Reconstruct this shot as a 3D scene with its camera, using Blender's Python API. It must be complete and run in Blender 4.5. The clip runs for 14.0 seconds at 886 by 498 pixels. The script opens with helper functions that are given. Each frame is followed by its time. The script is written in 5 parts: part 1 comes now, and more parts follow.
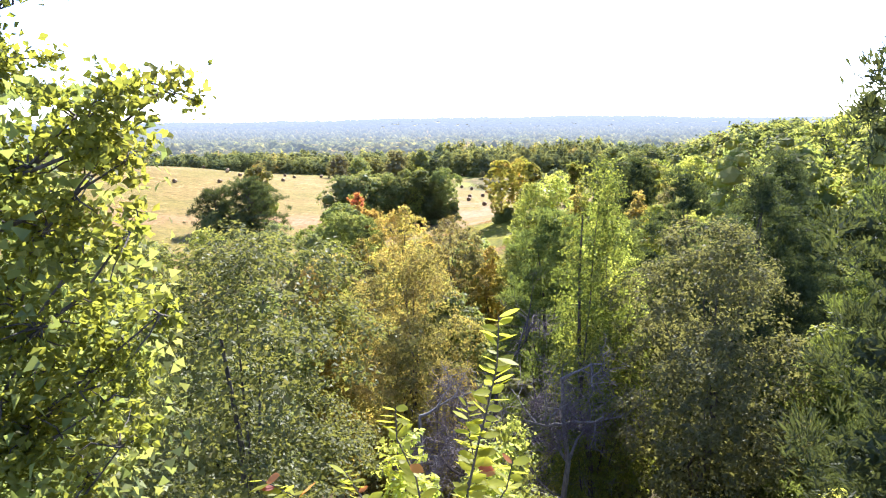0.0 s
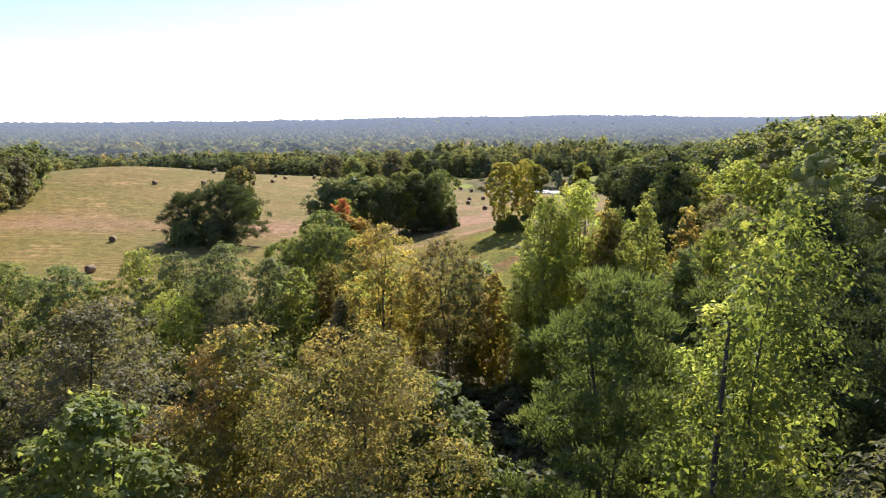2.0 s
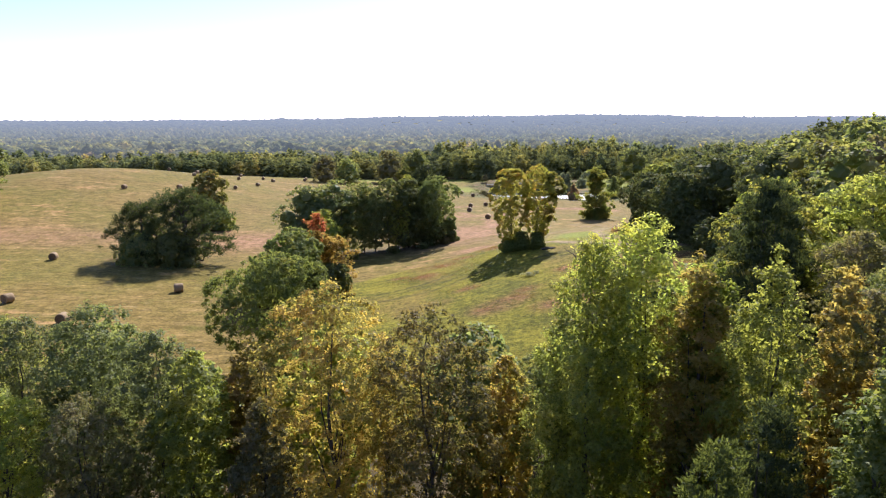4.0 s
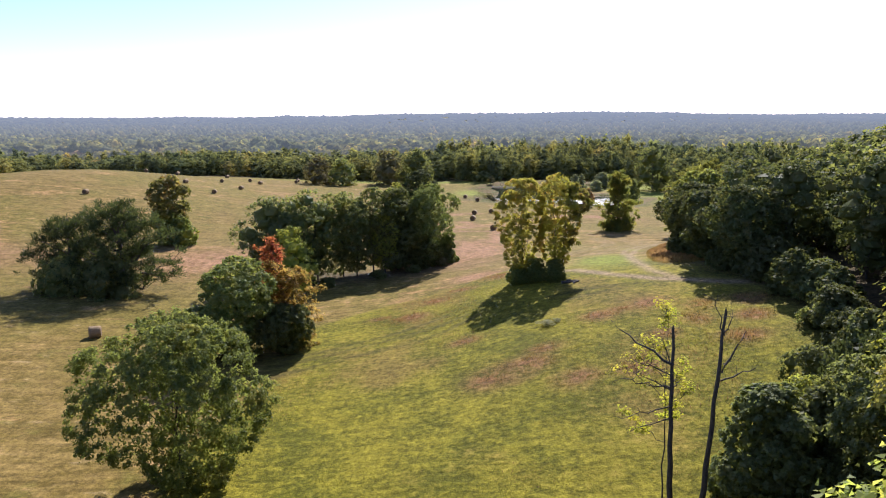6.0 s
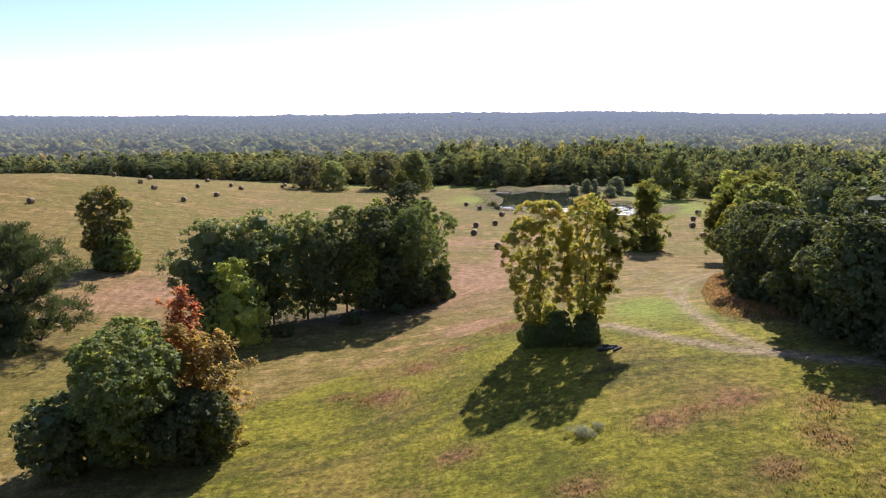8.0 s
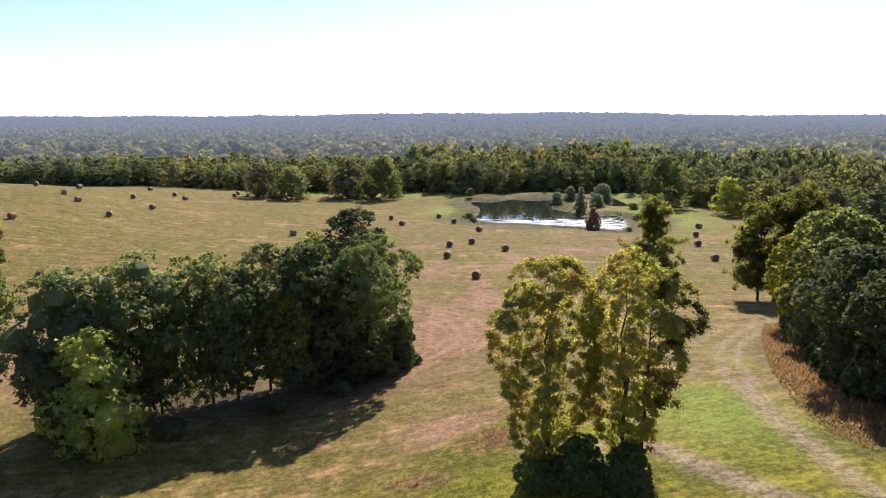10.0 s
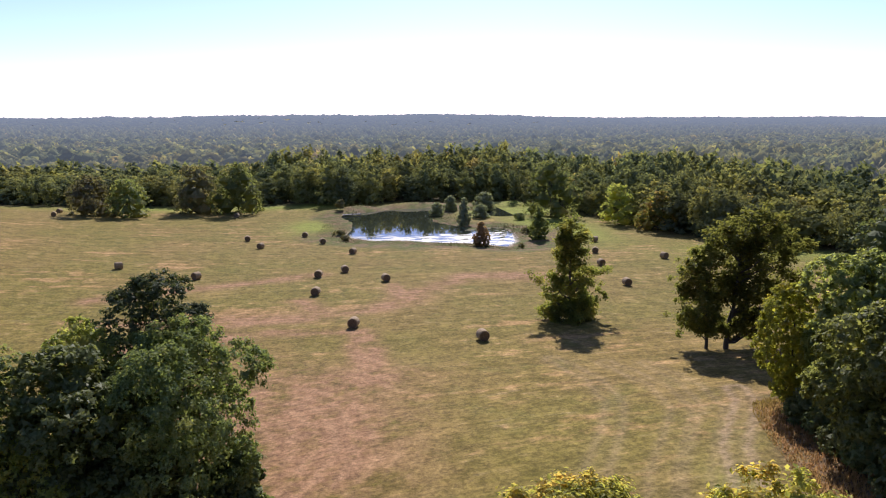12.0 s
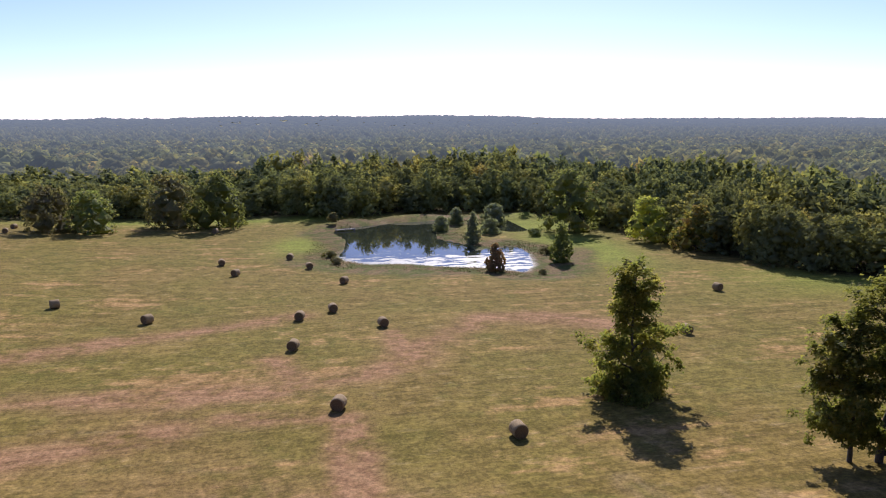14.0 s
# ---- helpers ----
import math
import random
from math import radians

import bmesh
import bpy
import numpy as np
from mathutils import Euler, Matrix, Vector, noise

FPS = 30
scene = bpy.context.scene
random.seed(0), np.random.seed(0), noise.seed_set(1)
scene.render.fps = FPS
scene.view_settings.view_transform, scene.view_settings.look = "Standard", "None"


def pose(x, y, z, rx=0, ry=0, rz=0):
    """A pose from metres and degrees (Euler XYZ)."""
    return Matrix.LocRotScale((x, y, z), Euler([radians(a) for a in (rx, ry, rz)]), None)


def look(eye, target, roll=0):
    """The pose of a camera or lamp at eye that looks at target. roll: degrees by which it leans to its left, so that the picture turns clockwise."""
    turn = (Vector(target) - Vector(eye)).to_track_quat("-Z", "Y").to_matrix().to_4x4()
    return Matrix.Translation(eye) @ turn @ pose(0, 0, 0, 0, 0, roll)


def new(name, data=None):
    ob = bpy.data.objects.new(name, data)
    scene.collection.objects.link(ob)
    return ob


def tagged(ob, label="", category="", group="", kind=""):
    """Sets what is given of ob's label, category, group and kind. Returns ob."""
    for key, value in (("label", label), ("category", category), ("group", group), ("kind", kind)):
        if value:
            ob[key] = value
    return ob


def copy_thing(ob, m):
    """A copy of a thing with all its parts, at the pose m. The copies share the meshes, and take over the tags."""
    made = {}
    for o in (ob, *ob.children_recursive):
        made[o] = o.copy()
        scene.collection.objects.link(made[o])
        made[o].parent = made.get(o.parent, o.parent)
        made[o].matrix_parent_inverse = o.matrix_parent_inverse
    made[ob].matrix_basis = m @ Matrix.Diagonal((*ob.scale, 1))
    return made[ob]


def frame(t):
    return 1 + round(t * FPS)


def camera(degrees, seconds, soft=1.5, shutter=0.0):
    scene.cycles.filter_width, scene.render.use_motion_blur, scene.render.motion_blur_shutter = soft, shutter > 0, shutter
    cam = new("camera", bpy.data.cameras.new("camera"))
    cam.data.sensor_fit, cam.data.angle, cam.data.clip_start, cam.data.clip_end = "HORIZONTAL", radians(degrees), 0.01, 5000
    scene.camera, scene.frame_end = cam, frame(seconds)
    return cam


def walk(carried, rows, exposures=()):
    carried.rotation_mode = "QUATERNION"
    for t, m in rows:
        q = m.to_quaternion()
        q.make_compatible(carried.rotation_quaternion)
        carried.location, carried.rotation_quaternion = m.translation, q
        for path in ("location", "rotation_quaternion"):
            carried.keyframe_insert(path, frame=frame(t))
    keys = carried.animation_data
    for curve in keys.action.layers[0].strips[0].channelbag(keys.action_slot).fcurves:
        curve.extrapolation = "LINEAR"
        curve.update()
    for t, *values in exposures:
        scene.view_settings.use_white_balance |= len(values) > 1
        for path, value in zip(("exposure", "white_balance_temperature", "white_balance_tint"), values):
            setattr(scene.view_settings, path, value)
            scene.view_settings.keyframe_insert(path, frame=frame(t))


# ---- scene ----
cam = camera(64.0, 14.0, soft=1.15)
METRES, EYE, TILT, LEAN, TURN = 180.0, 35.0, -10.4, 0.5, 0.0
ROWS = [
    (0.0, 0.0, 0.0, 0.0, -0.0, 0.0, 0.0),
    (0.5, 0.0007, 0.0179, 0.0026, -0.04, -0.01, -0.02),
    (1.0, 0.0018, 0.0401, 0.0063, -0.02, -0.05, -0.01),
    (1.5, 0.0031, 0.0663, 0.0104, -0.02, -0.04, -0.05),
    (2.0, 0.0045, 0.0955, 0.0151, -0.01, -0.06, -0.1),
    (2.5, 0.006, 0.1268, 0.0202, 0.02, -0.07, -0.15),
    (3.0, 0.0075, 0.1596, 0.0257, 0.05, -0.09, -0.2),
    (3.5, 0.0091, 0.1939, 0.0318, 0.11, -0.08, -0.22),
    (4.0, 0.0106, 0.2289, 0.038, 0.13, -0.12, -0.25),
    (6.5, 0.0228, 0.4132, 0.0704, 0.73, -0.37, -0.41),
    (7.0, 0.0242, 0.4508, 0.0769, 0.76, -0.38, -0.45),
    (7.5, 0.0259, 0.4888, 0.0838, 0.83, -0.38, -0.49),
    (8.0, 0.0276, 0.5264, 0.0907, 0.89, -0.4, -0.53),
    (10.5, 0.0349, 0.7181, 0.1268, -3.1, -0.3, 0.01),
    (11.0, 0.0364, 0.7562, 0.1342, -6.34, -0.27, 0.59),
    (11.5, 0.0383, 0.7946, 0.1417, -9.85, -0.28, 1.26),
    (12.0, 0.0407, 0.8326, 0.1489, -11.54, -0.31, 1.59),
    (12.5, 0.0447, 0.8703, 0.1562, -11.55, -0.28, 1.61),
    (13.0, 0.0496, 0.9074, 0.1637, -11.53, -0.26, 1.6),
    (13.5, 0.0549, 0.9446, 0.1712, -11.57, -0.24, 1.62),
    (14.0, 0.0606, 0.9813, 0.1791, -11.67, -0.23, 1.64),
]
walk(cam, [(t, pose(0, 0, EYE, TILT, LEAN, TURN) @ pose(METRES * x, METRES * y, METRES * z, 90 + pitch, roll, yaw)) for t, x, y, z, yaw, pitch, roll in ROWS],
     exposures=[(0.0, 2.1, 6000, 13), (0.3, 1.75, 6000, 13), (0.7, 1.36, 6000, 13), (1.2, 1.08, 6080, 14), (2.0, 1.0, 6080, 15), (4.0, 1.0, 6080, 16), (6.5, 0.77, 6080, 17), (10.5, 0.67, 6080, 17), (14.0, 0.26, 6080, 17)])

# ---- sky and sun ----
SUN_AZ, SUN_EL = radians(16), radians(39)      # azimuth from +y towards +x
world = bpy.data.worlds.new("world")
scene.world = world
world.use_nodes = True
wt = world.node_tree
sky = wt.nodes.new("ShaderNodeTexSky")
sky.sky_type, sky.sun_disc = "NISHITA", False
sky.sun_elevation, sky.sun_rotation = SUN_EL, SUN_AZ
sky.air_density, sky.dust_density, sky.ozone_density = 0.65, 0.28, 3.4
wt.nodes["Background"].inputs["Strength"].default_value = 0.13
haze = wt.nodes.new("ShaderNodeMix")
haze.data_type, haze.blend_type = "RGBA", "MULTIPLY"
haze.inputs[0].default_value, haze.inputs[7].default_value = 1.0, (1.06, 0.955, 1.06, 1)
wt.links.new(sky.outputs[0], haze.inputs[6])
wt.links.new(haze.outputs[2], wt.nodes["Background"].inputs["Color"])
sun_data = bpy.data.lights.new("sun", "SUN")
sun_data.energy, sun_data.angle, sun_data.color = 5.0, radians(0.6), (1.0, 0.95, 0.87)
sun = new("sun", sun_data)
toward = Vector((math.sin(SUN_AZ) * math.cos(SUN_EL), math.cos(SUN_AZ) * math.cos(SUN_EL), math.sin(SUN_EL)))
sun.matrix_world = look(toward * 300, (0, 0, 0))

# ---- materials ----
class Nodes:
    """A short way to wire a material."""
    def __init__(self, name):
        self.mat = bpy.data.materials.new(name)
        self.mat.use_nodes = True
        self.t = self.mat.node_tree
        self.t.nodes.clear()
        self.out = self.t.nodes.new("ShaderNodeOutputMaterial")

    def put(self, sock, v):
        if isinstance(v, bpy.types.NodeSocket):
            self.t.links.new(v, sock)
        elif isinstance(v, tuple) and len(v) == 3 and sock.type == "RGBA":
            sock.default_value = (*v, 1)
        else:
            sock.default_value = v

    def n(self, kind, out=0, ins=None, **props):
        node = self.t.nodes.new("ShaderNode" + kind)
        if "operation" in props:
            node.operation = props["operation"]
        if "attribute_name" in props:
            node.attribute_name = props["attribute_name"]
        if "wave_type" in props:
            node.wave_type, node.rings_direction = props["wave_type"], props["rings_direction"]
        for k, v in (ins or {}).items():
            self.put(node.inputs[k], v)
        return node.outputs[out]

    def noise(self, vec, scale, detail=3.0, rough=0.55):
        return self.n("TexNoise", 0, {"Vector": vec, "Scale": scale, "Detail": detail, "Roughness": rough})

    def ramp(self, fac, a, b):
        return self.n("MapRange", 0, {"Value": fac, "From Min": a, "From Max": b})

    def mix(self, fac, a, b, blend="MIX"):
        node = self.t.nodes.new("ShaderNodeMix")
        node.data_type, node.blend_type = "RGBA", blend
        for sock, v in ((node.inputs[0], fac), (node.inputs[6], a), (node.inputs[7], b)):
            self.put(sock, v)
        return node.outputs[2]

    def math(self, op, a, b=0.0):
        return self.n("Math", 0, {0: a, 1: b}, operation=op)

    def end(self, shader):
        self.t.links.new(shader, self.out.inputs[0])
        return self.mat


def leaf_material(name, dark, light, turn, amount=0.5, through_light=0.4, gloss=0.012):
    """Foliage: two greens leaf by leaf, and patches that have turned."""
    m = Nodes(name)
    geo = m.n("NewGeometry", "Random Per Island")
    co = m.n("TexCoord", "Object")
    ob = m.n("ObjectInfo", "Random")
    base = m.mix(m.n("MapRange", 0, {"Value": geo, "To Min": 0.2, "To Max": 0.85}), dark, light)
    patch = m.math("ADD", m.noise(co, 0.42, 2.0), m.math("MULTIPLY", m.math("SUBTRACT", ob, 0.5), 0.16))
    patch = m.math("ADD", patch, m.math("MULTIPLY", m.math("SUBTRACT", geo, 0.5), 0.12))
    col = m.mix(m.ramp(patch, 0.66 - 0.4 * amount, 0.94 - 0.4 * amount), base, turn)
    val = m.n("HueSaturation", 0, {"Saturation": 0.88, "Hue": m.n("MapRange", 0, {"Value": ob, "To Min": 0.485, "To Max": 0.512}),
                                   "Value": m.n("MapRange", 0, {"Value": ob, "To Min": 0.82, "To Max": 1.15}), "Color": col})
    val = m.mix(1.0, val, (1.47, 1.5, 1.56), "MULTIPLY")
    diff = m.n("BsdfDiffuse", 0, {"Color": val})
    tr = m.n("BsdfTranslucent", 0, {"Color": m.mix(0.55, val, m.mix(1.0, val, (1.6, 1.5, 0.6), "MULTIPLY"))})
    s = m.n("MixShader", 0, {0: min(through_light + 0.2, 0.72), 1: diff, 2: tr})
    gl = m.n("BsdfGlossy", 0, {"Color": (0.9, 0.9, 0.9), "Roughness": 0.5})
    return m.end(m.n("MixShader", 0, {0: gloss, 1: s, 2: gl}))


OAK = leaf_material("oak_leaves", (0.0742, 0.0933, 0.0254), (0.154, 0.17, 0.0424), (0.212, 0.18, 0.0477), 0.35, 0.40)
OAK_BRIGHT = leaf_material("bright_oak_leaves", (0.0765, 0.0936, 0.009), (0.167, 0.173, 0.0126), (0.261, 0.225, 0.0162), 0.5, 0.5)
OAK_SHINY = leaf_material("glossy_oak_leaves", (0.0605, 0.0717, 0.0157), (0.143, 0.148, 0.0302), (0.202, 0.174, 0.0336), 0.35, 0.34, 0.018)
UMBER = leaf_material("umber_leaves", (0.075, 0.0823, 0.0254), (0.151, 0.148, 0.0484), (0.181, 0.15, 0.0435), 0.3, 0.32)
GREY = leaf_material("grey_green_leaves", (0.088, 0.111, 0.034), (0.167, 0.187, 0.0561), (0.194, 0.183, 0.051), 0.3, 0.38)
GUM = leaf_material("sweetgum_leaves", (0.175, 0.191, 0.0233), (0.329, 0.302, 0.0339), (0.424, 0.244, 0.0318), 0.42, 0.58)
GOLD = leaf_material("golden_leaves", (0.148, 0.132, 0.0221), (0.227, 0.186, 0.0283), (0.305, 0.186, 0.0302), 0.5, 0.5)
LIME = leaf_material("yellow_green_leaves", (0.138, 0.171, 0.0286), (0.248, 0.27, 0.0396), (0.352, 0.314, 0.044), 0.48, 0.5)
RED = leaf_material("red_leaves", (0.20, 0.042, 0.016), (0.31, 0.08, 0.022), (0.32, 0.16, 0.02), 0.45, 0.45)
ORANGE = leaf_material("orange_leaves", (0.20, 0.155, 0.028), (0.32, 0.225, 0.038), (0.15, 0.165, 0.035), 0.5, 0.46)
ORANGE_GREEN = leaf_material("turning_leaves", (0.081, 0.0945, 0.0198), (0.171, 0.167, 0.0315), (0.306, 0.18, 0.0315), 0.5, 0.45)
BROWN = leaf_material("brownish_leaves", (0.095, 0.0918, 0.0324), (0.167, 0.151, 0.054), (0.2, 0.146, 0.054), 0.4, 0.34)
# darker oak green: the shade of the backlit woods is put into the colour
OAK_SHADED = leaf_material("shaded_oak_leaves", (0.0495, 0.063, 0.0162), (0.104, 0.117, 0.0306), (0.153, 0.131, 0.036), 0.3, 0.24)
FIELD = leaf_material("olive_leaves", (0.0662, 0.0806, 0.0144), (0.144, 0.148, 0.0245), (0.209, 0.166, 0.0245), 0.4, 0.48)
SUNLIT = leaf_material("sunlit_leaves", (0.15, 0.18, 0.006), (0.26, 0.265, 0.008), (0.34, 0.28, 0.01), 0.5, 0.52)
CORNER = leaf_material("pale_oak_leaves", (0.10, 0.122, 0.029), (0.20, 0.215, 0.052), (0.282, 0.274, 0.048), 0.4, 0.46)
ROW = leaf_material("dense_oak_leaves", (0.075, 0.098, 0.023), (0.155, 0.176, 0.042), (0.175, 0.17, 0.038), 0.3, 0.34, 0.015)
MIDGREEN = leaf_material("fresh_green_leaves", (0.078, 0.102, 0.02), (0.166, 0.186, 0.036), (0.21, 0.192, 0.036), 0.35, 0.40)
WILLOW = leaf_material("willow_leaves", (0.14, 0.16, 0.09), (0.24, 0.26, 0.15), (0.22, 0.22, 0.11), 0.3, 0.4)
CYPRESS = leaf_material("rusty_needles", (0.17, 0.10, 0.04), (0.30, 0.175, 0.07), (0.17, 0.15, 0.05), 0.4, 0.4)
HONEY = leaf_material("olive_gold_leaves", (0.0791, 0.0754, 0.0181), (0.144, 0.124, 0.0285), (0.205, 0.134, 0.0285), 0.5, 0.44)
POPLAR = leaf_material("poplar_leaves", (0.06, 0.084, 0.01), (0.132, 0.152, 0.015), (0.255, 0.23, 0.02), 0.42, 0.44)
PALE = leaf_material("pale_leaves", (0.17, 0.175, 0.11), (0.25, 0.25, 0.18), (0.18, 0.18, 0.11), 0.4, 0.5)
PINE = leaf_material("pine_needles", (0.027, 0.038, 0.0115), (0.057, 0.07, 0.0195), (0.073, 0.08, 0.022), 0.3, 0.24)
PINE_BRIGHT = leaf_material("bright_pine_needles", (0.046, 0.062, 0.012), (0.098, 0.116, 0.02), (0.12, 0.126, 0.022), 0.3, 0.36)


def bark_material(name, a, b):
    m = Nodes(name)
    co = m.n("TexCoord", "Object")
    st = m.n("Mapping", 0, {"Vector": co, "Scale": (6.0, 6.0, 1.2)})
    f = m.noise(st, 3.0, 5.0)
    col = m.mix(m.ramp(f, 0.3, 0.7), a, b)
    bump_ = m.n("Bump", 0, {"Strength": 0.6, "Distance": 0.03, "Height": f})
    return m.end(m.n("BsdfPrincipled", 0, {"Base Color": col, "Roughness": 0.9, "Normal": bump_}))


BARK = bark_material("bark", (0.035, 0.027, 0.02), (0.11, 0.09, 0.07))
BARK_GREY = bark_material("weathered_wood", (0.10, 0.09, 0.08), (0.30, 0.27, 0.24))


def woods_material(name, hazy):
    """Woods seen from afar. The distant ones are a backdrop, with blue-grey haze painted in as a glow."""
    m = Nodes(name)
    geo = m.n("NewGeometry", "Random Per Island")
    tint = m.n("Attribute", "Fac", attribute_name="tint")
    pos = m.n("NewGeometry", "Position")
    c = m.n("ValToRGB", 0, {0: tint})
    el = c.node.color_ramp.elements
    el[0].color, el[1].color = (0.06, 0.07, 0.042, 1), (0.21, 0.15, 0.07, 1)
    for p, v in ((0.3, (0.084, 0.096, 0.046, 1)), (0.55, (0.115, 0.122, 0.052, 1)), (0.78, (0.155, 0.148, 0.064, 1))):
        el.new(p).color = v
    col = m.mix(1.0, c, m.n("MapRange", 0, {"Value": geo, "To Min": 2.0, "To Max": 2.45}), "MULTIPLY")
    big = m.noise(pos, 0.012, 3.0)
    col = m.mix(m.ramp(big, 0.4, 0.7), col, m.mix(1.0, col, (1.25, 1.05, 0.8), "MULTIPLY"))
    if hazy:
        col = m.mix(1.0, m.mix(1.0, col, (1.05, 0.98, 1.05), "MULTIPLY"), m.noise(pos, 0.11, 2.0), "OVERLAY")
    diff = m.n("BsdfDiffuse", 0, {"Color": col})
    tr = m.n("BsdfTranslucent", 0, {"Color": m.mix(1.0, col, (1.25, 1.2, 0.7), "MULTIPLY")})
    s = m.n("MixShader", 0, {0: 0.45, 1: diff, 2: tr})
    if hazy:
        # aerial haze painted as emission, stronger the farther off in y
        haze_glow = m.n("MapRange", 0, {"Value": m.n("SeparateXYZ", 1, {0: pos}), "From Min": 430.0, "From Max": 3400.0, "To Min": 0.06, "To Max": 1.0})
        haze_glow = m.math("POWER", haze_glow, 0.58)
        s = m.n("MixShader", 0, {0: m.math("MULTIPLY", haze_glow, 0.9), 1: s, 2: m.n("Emission", 0, {"Color": (0.185, 0.215, 0.275), "Strength": 1.0})})
    return m.end(s)


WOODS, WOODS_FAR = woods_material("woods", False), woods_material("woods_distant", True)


def ground_material():
    m = Nodes("ground")
    pos = m.n("NewGeometry", "Position")
    att = lambda k: m.n("Attribute", "Fac", attribute_name=k)
    big, mid, fine = m.noise(pos, 0.035, 4.0), m.noise(pos, 0.16, 5.0, 0.6), m.noise(pos, 1.3, 6.0, 0.75)
    streak = lambda turn, long, size: m.noise(m.n("Mapping", 0, {"Vector": pos, "Rotation": (0, 0, radians(turn)), "Scale": (long, 1.0, 1.0)}), size, 5.0, 0.65)
    rows_, rows_2 = streak(-14, 0.12, 0.34), streak(24, 0.16, 0.9)
    patch, blot = m.noise(pos, 0.06, 6.0, 0.62), m.noise(pos, 0.45, 5.0, 0.68)
    # mown hay field: straw, olive and bare reddish earth
    sward = m.math("ADD", m.math("MULTIPLY", rows_, 0.28), m.math("ADD", m.math("MULTIPLY", blot, 0.45), m.math("MULTIPLY", rows_2, 0.27)))
    field = m.mix(m.ramp(sward, 0.42, 0.58), (0.122, 0.086, 0.018), (0.235, 0.16, 0.048))
    field = m.mix(m.math("MULTIPLY", m.ramp(big, 0.40, 0.55), 0.85), field, m.mix(m.ramp(blot, 0.35, 0.65), (0.112, 0.09, 0.016), (0.19, 0.146, 0.032)))
    green = m.noise(pos, 0.21, 6.0, 0.65)
    field = m.mix(m.math("MULTIPLY", m.ramp(green, 0.54, 0.66), 0.5), field, (0.105, 0.10, 0.018))
    flecks = m.math("ADD", m.math("MULTIPLY", streak(22, 0.2, 1.1), 0.6), m.math("MULTIPLY", blot, 0.4))
    field = m.mix(m.math("MULTIPLY", m.ramp(flecks, 0.56, 0.66), 0.4), field, (0.34, 0.255, 0.14))
    bare = m.math("ADD", m.math("MULTIPLY", rows_, 0.36), m.math("ADD", m.math("MULTIPLY", patch, 0.40), m.math("MULTIPLY", blot, 0.24)))
    field = m.mix(m.math("MULTIPLY", m.ramp(bare, 0.535, 0.60), 0.75), field, m.mix(m.ramp(blot, 0.4, 0.6), (0.235, 0.128, 0.046), (0.37, 0.22, 0.092)))
    ring = m.n("TexWave", 1, {"Vector": m.n("Mapping", 0, {"Vector": pos, "Location": (9.0, -210.0, 0)}), "Scale": 0.16, "Distortion": 12.0, "Detail": 5.0, "Detail Scale": 0.25}, wave_type="RINGS", rings_direction="Z")
    earth = m.mix(m.ramp(m.math("ADD", m.math("MULTIPLY", ring, 0.11), m.math("ADD", m.math("MULTIPLY", mid, 0.4), m.math("MULTIPLY", blot, 0.5))), 0.38, 0.75), (0.20, 0.106, 0.05), (0.35, 0.205, 0.105))
    field = m.mix(m.math("MULTIPLY", att("earth"), m.ramp(m.math("ADD", m.math("MULTIPLY", mid, 0.5), m.math("MULTIPLY", blot, 0.5)), 0.33, 0.52)), field, earth)
    # rough meadow on the spur
    mead = m.mix(m.ramp(m.math("ADD", m.math("MULTIPLY", mid, 0.6), m.math("MULTIPLY", fine, 0.4)), 0.42, 0.57), (0.098, 0.096, 0.009), (0.195, 0.168, 0.016))
    mead = m.mix(m.math("MULTIPLY", m.ramp(m.math("ADD", m.math("MULTIPLY", m.noise(pos, 0.07, 4.0), 0.7), m.math("MULTIPLY", fine, 0.3)), 0.54, 0.63), 0.5), mead, (0.20, 0.125, 0.038))
    mead = m.mix(m.math("MULTIPLY", att("rust"), m.ramp(m.math("ADD", m.math("MULTIPLY", blot, 0.5), m.math("MULTIPLY", fine, 0.5)), 0.34, 0.52)), mead, m.mix(m.ramp(fine, 0.35, 0.65), (0.12, 0.066, 0.026), (0.22, 0.115, 0.05)))
    col = m.mix(att("meadow"), field, mead)
    col = m.mix(m.math("MULTIPLY", att("lawn"), m.math("SUBTRACT", 1.0, att("bank"))), col, m.mix(m.ramp(mid, 0.3, 0.7), (0.135, 0.16, 0.02), (0.215, 0.22, 0.036)))
    rank = m.mix(m.ramp(m.noise(pos, 0.22, 5.0, 0.7), 0.45, 0.56), (0.075, 0.085, 0.018), (0.15, 0.10, 0.05))
    col = m.mix(m.math("MULTIPLY", att("bank"), 0.92), col, rank)
    col = m.mix(att("strand"), col, (0.55, 0.50, 0.44))
    col = m.mix(m.math("MULTIPLY", att("track"), m.ramp(fine, 0.15, 0.5)), col, (0.29, 0.20, 0.13))
    col = m.mix(m.math("MULTIPLY", att("furrow"), m.ramp(m.math("ADD", m.math("MULTIPLY", blot, 0.5), m.math("MULTIPLY", fine, 0.5)), 0.28, 0.44)), col, (0.05, 0.04, 0.014))
    col = m.mix(m.math("MULTIPLY", att("scrub"), m.ramp(blot, 0.2, 0.5)), col, m.mix(m.ramp(m.math("ADD", m.math("MULTIPLY", fine, 0.6), m.math("MULTIPLY", blot, 0.4)), 0.38, 0.62), (0.10, 0.058, 0.03), (0.24, 0.15, 0.08)))
    col = m.mix(att("litter"), col, m.mix(m.ramp(mid, 0.35, 0.65), (0.04, 0.035, 0.016), (0.12, 0.085, 0.04)))
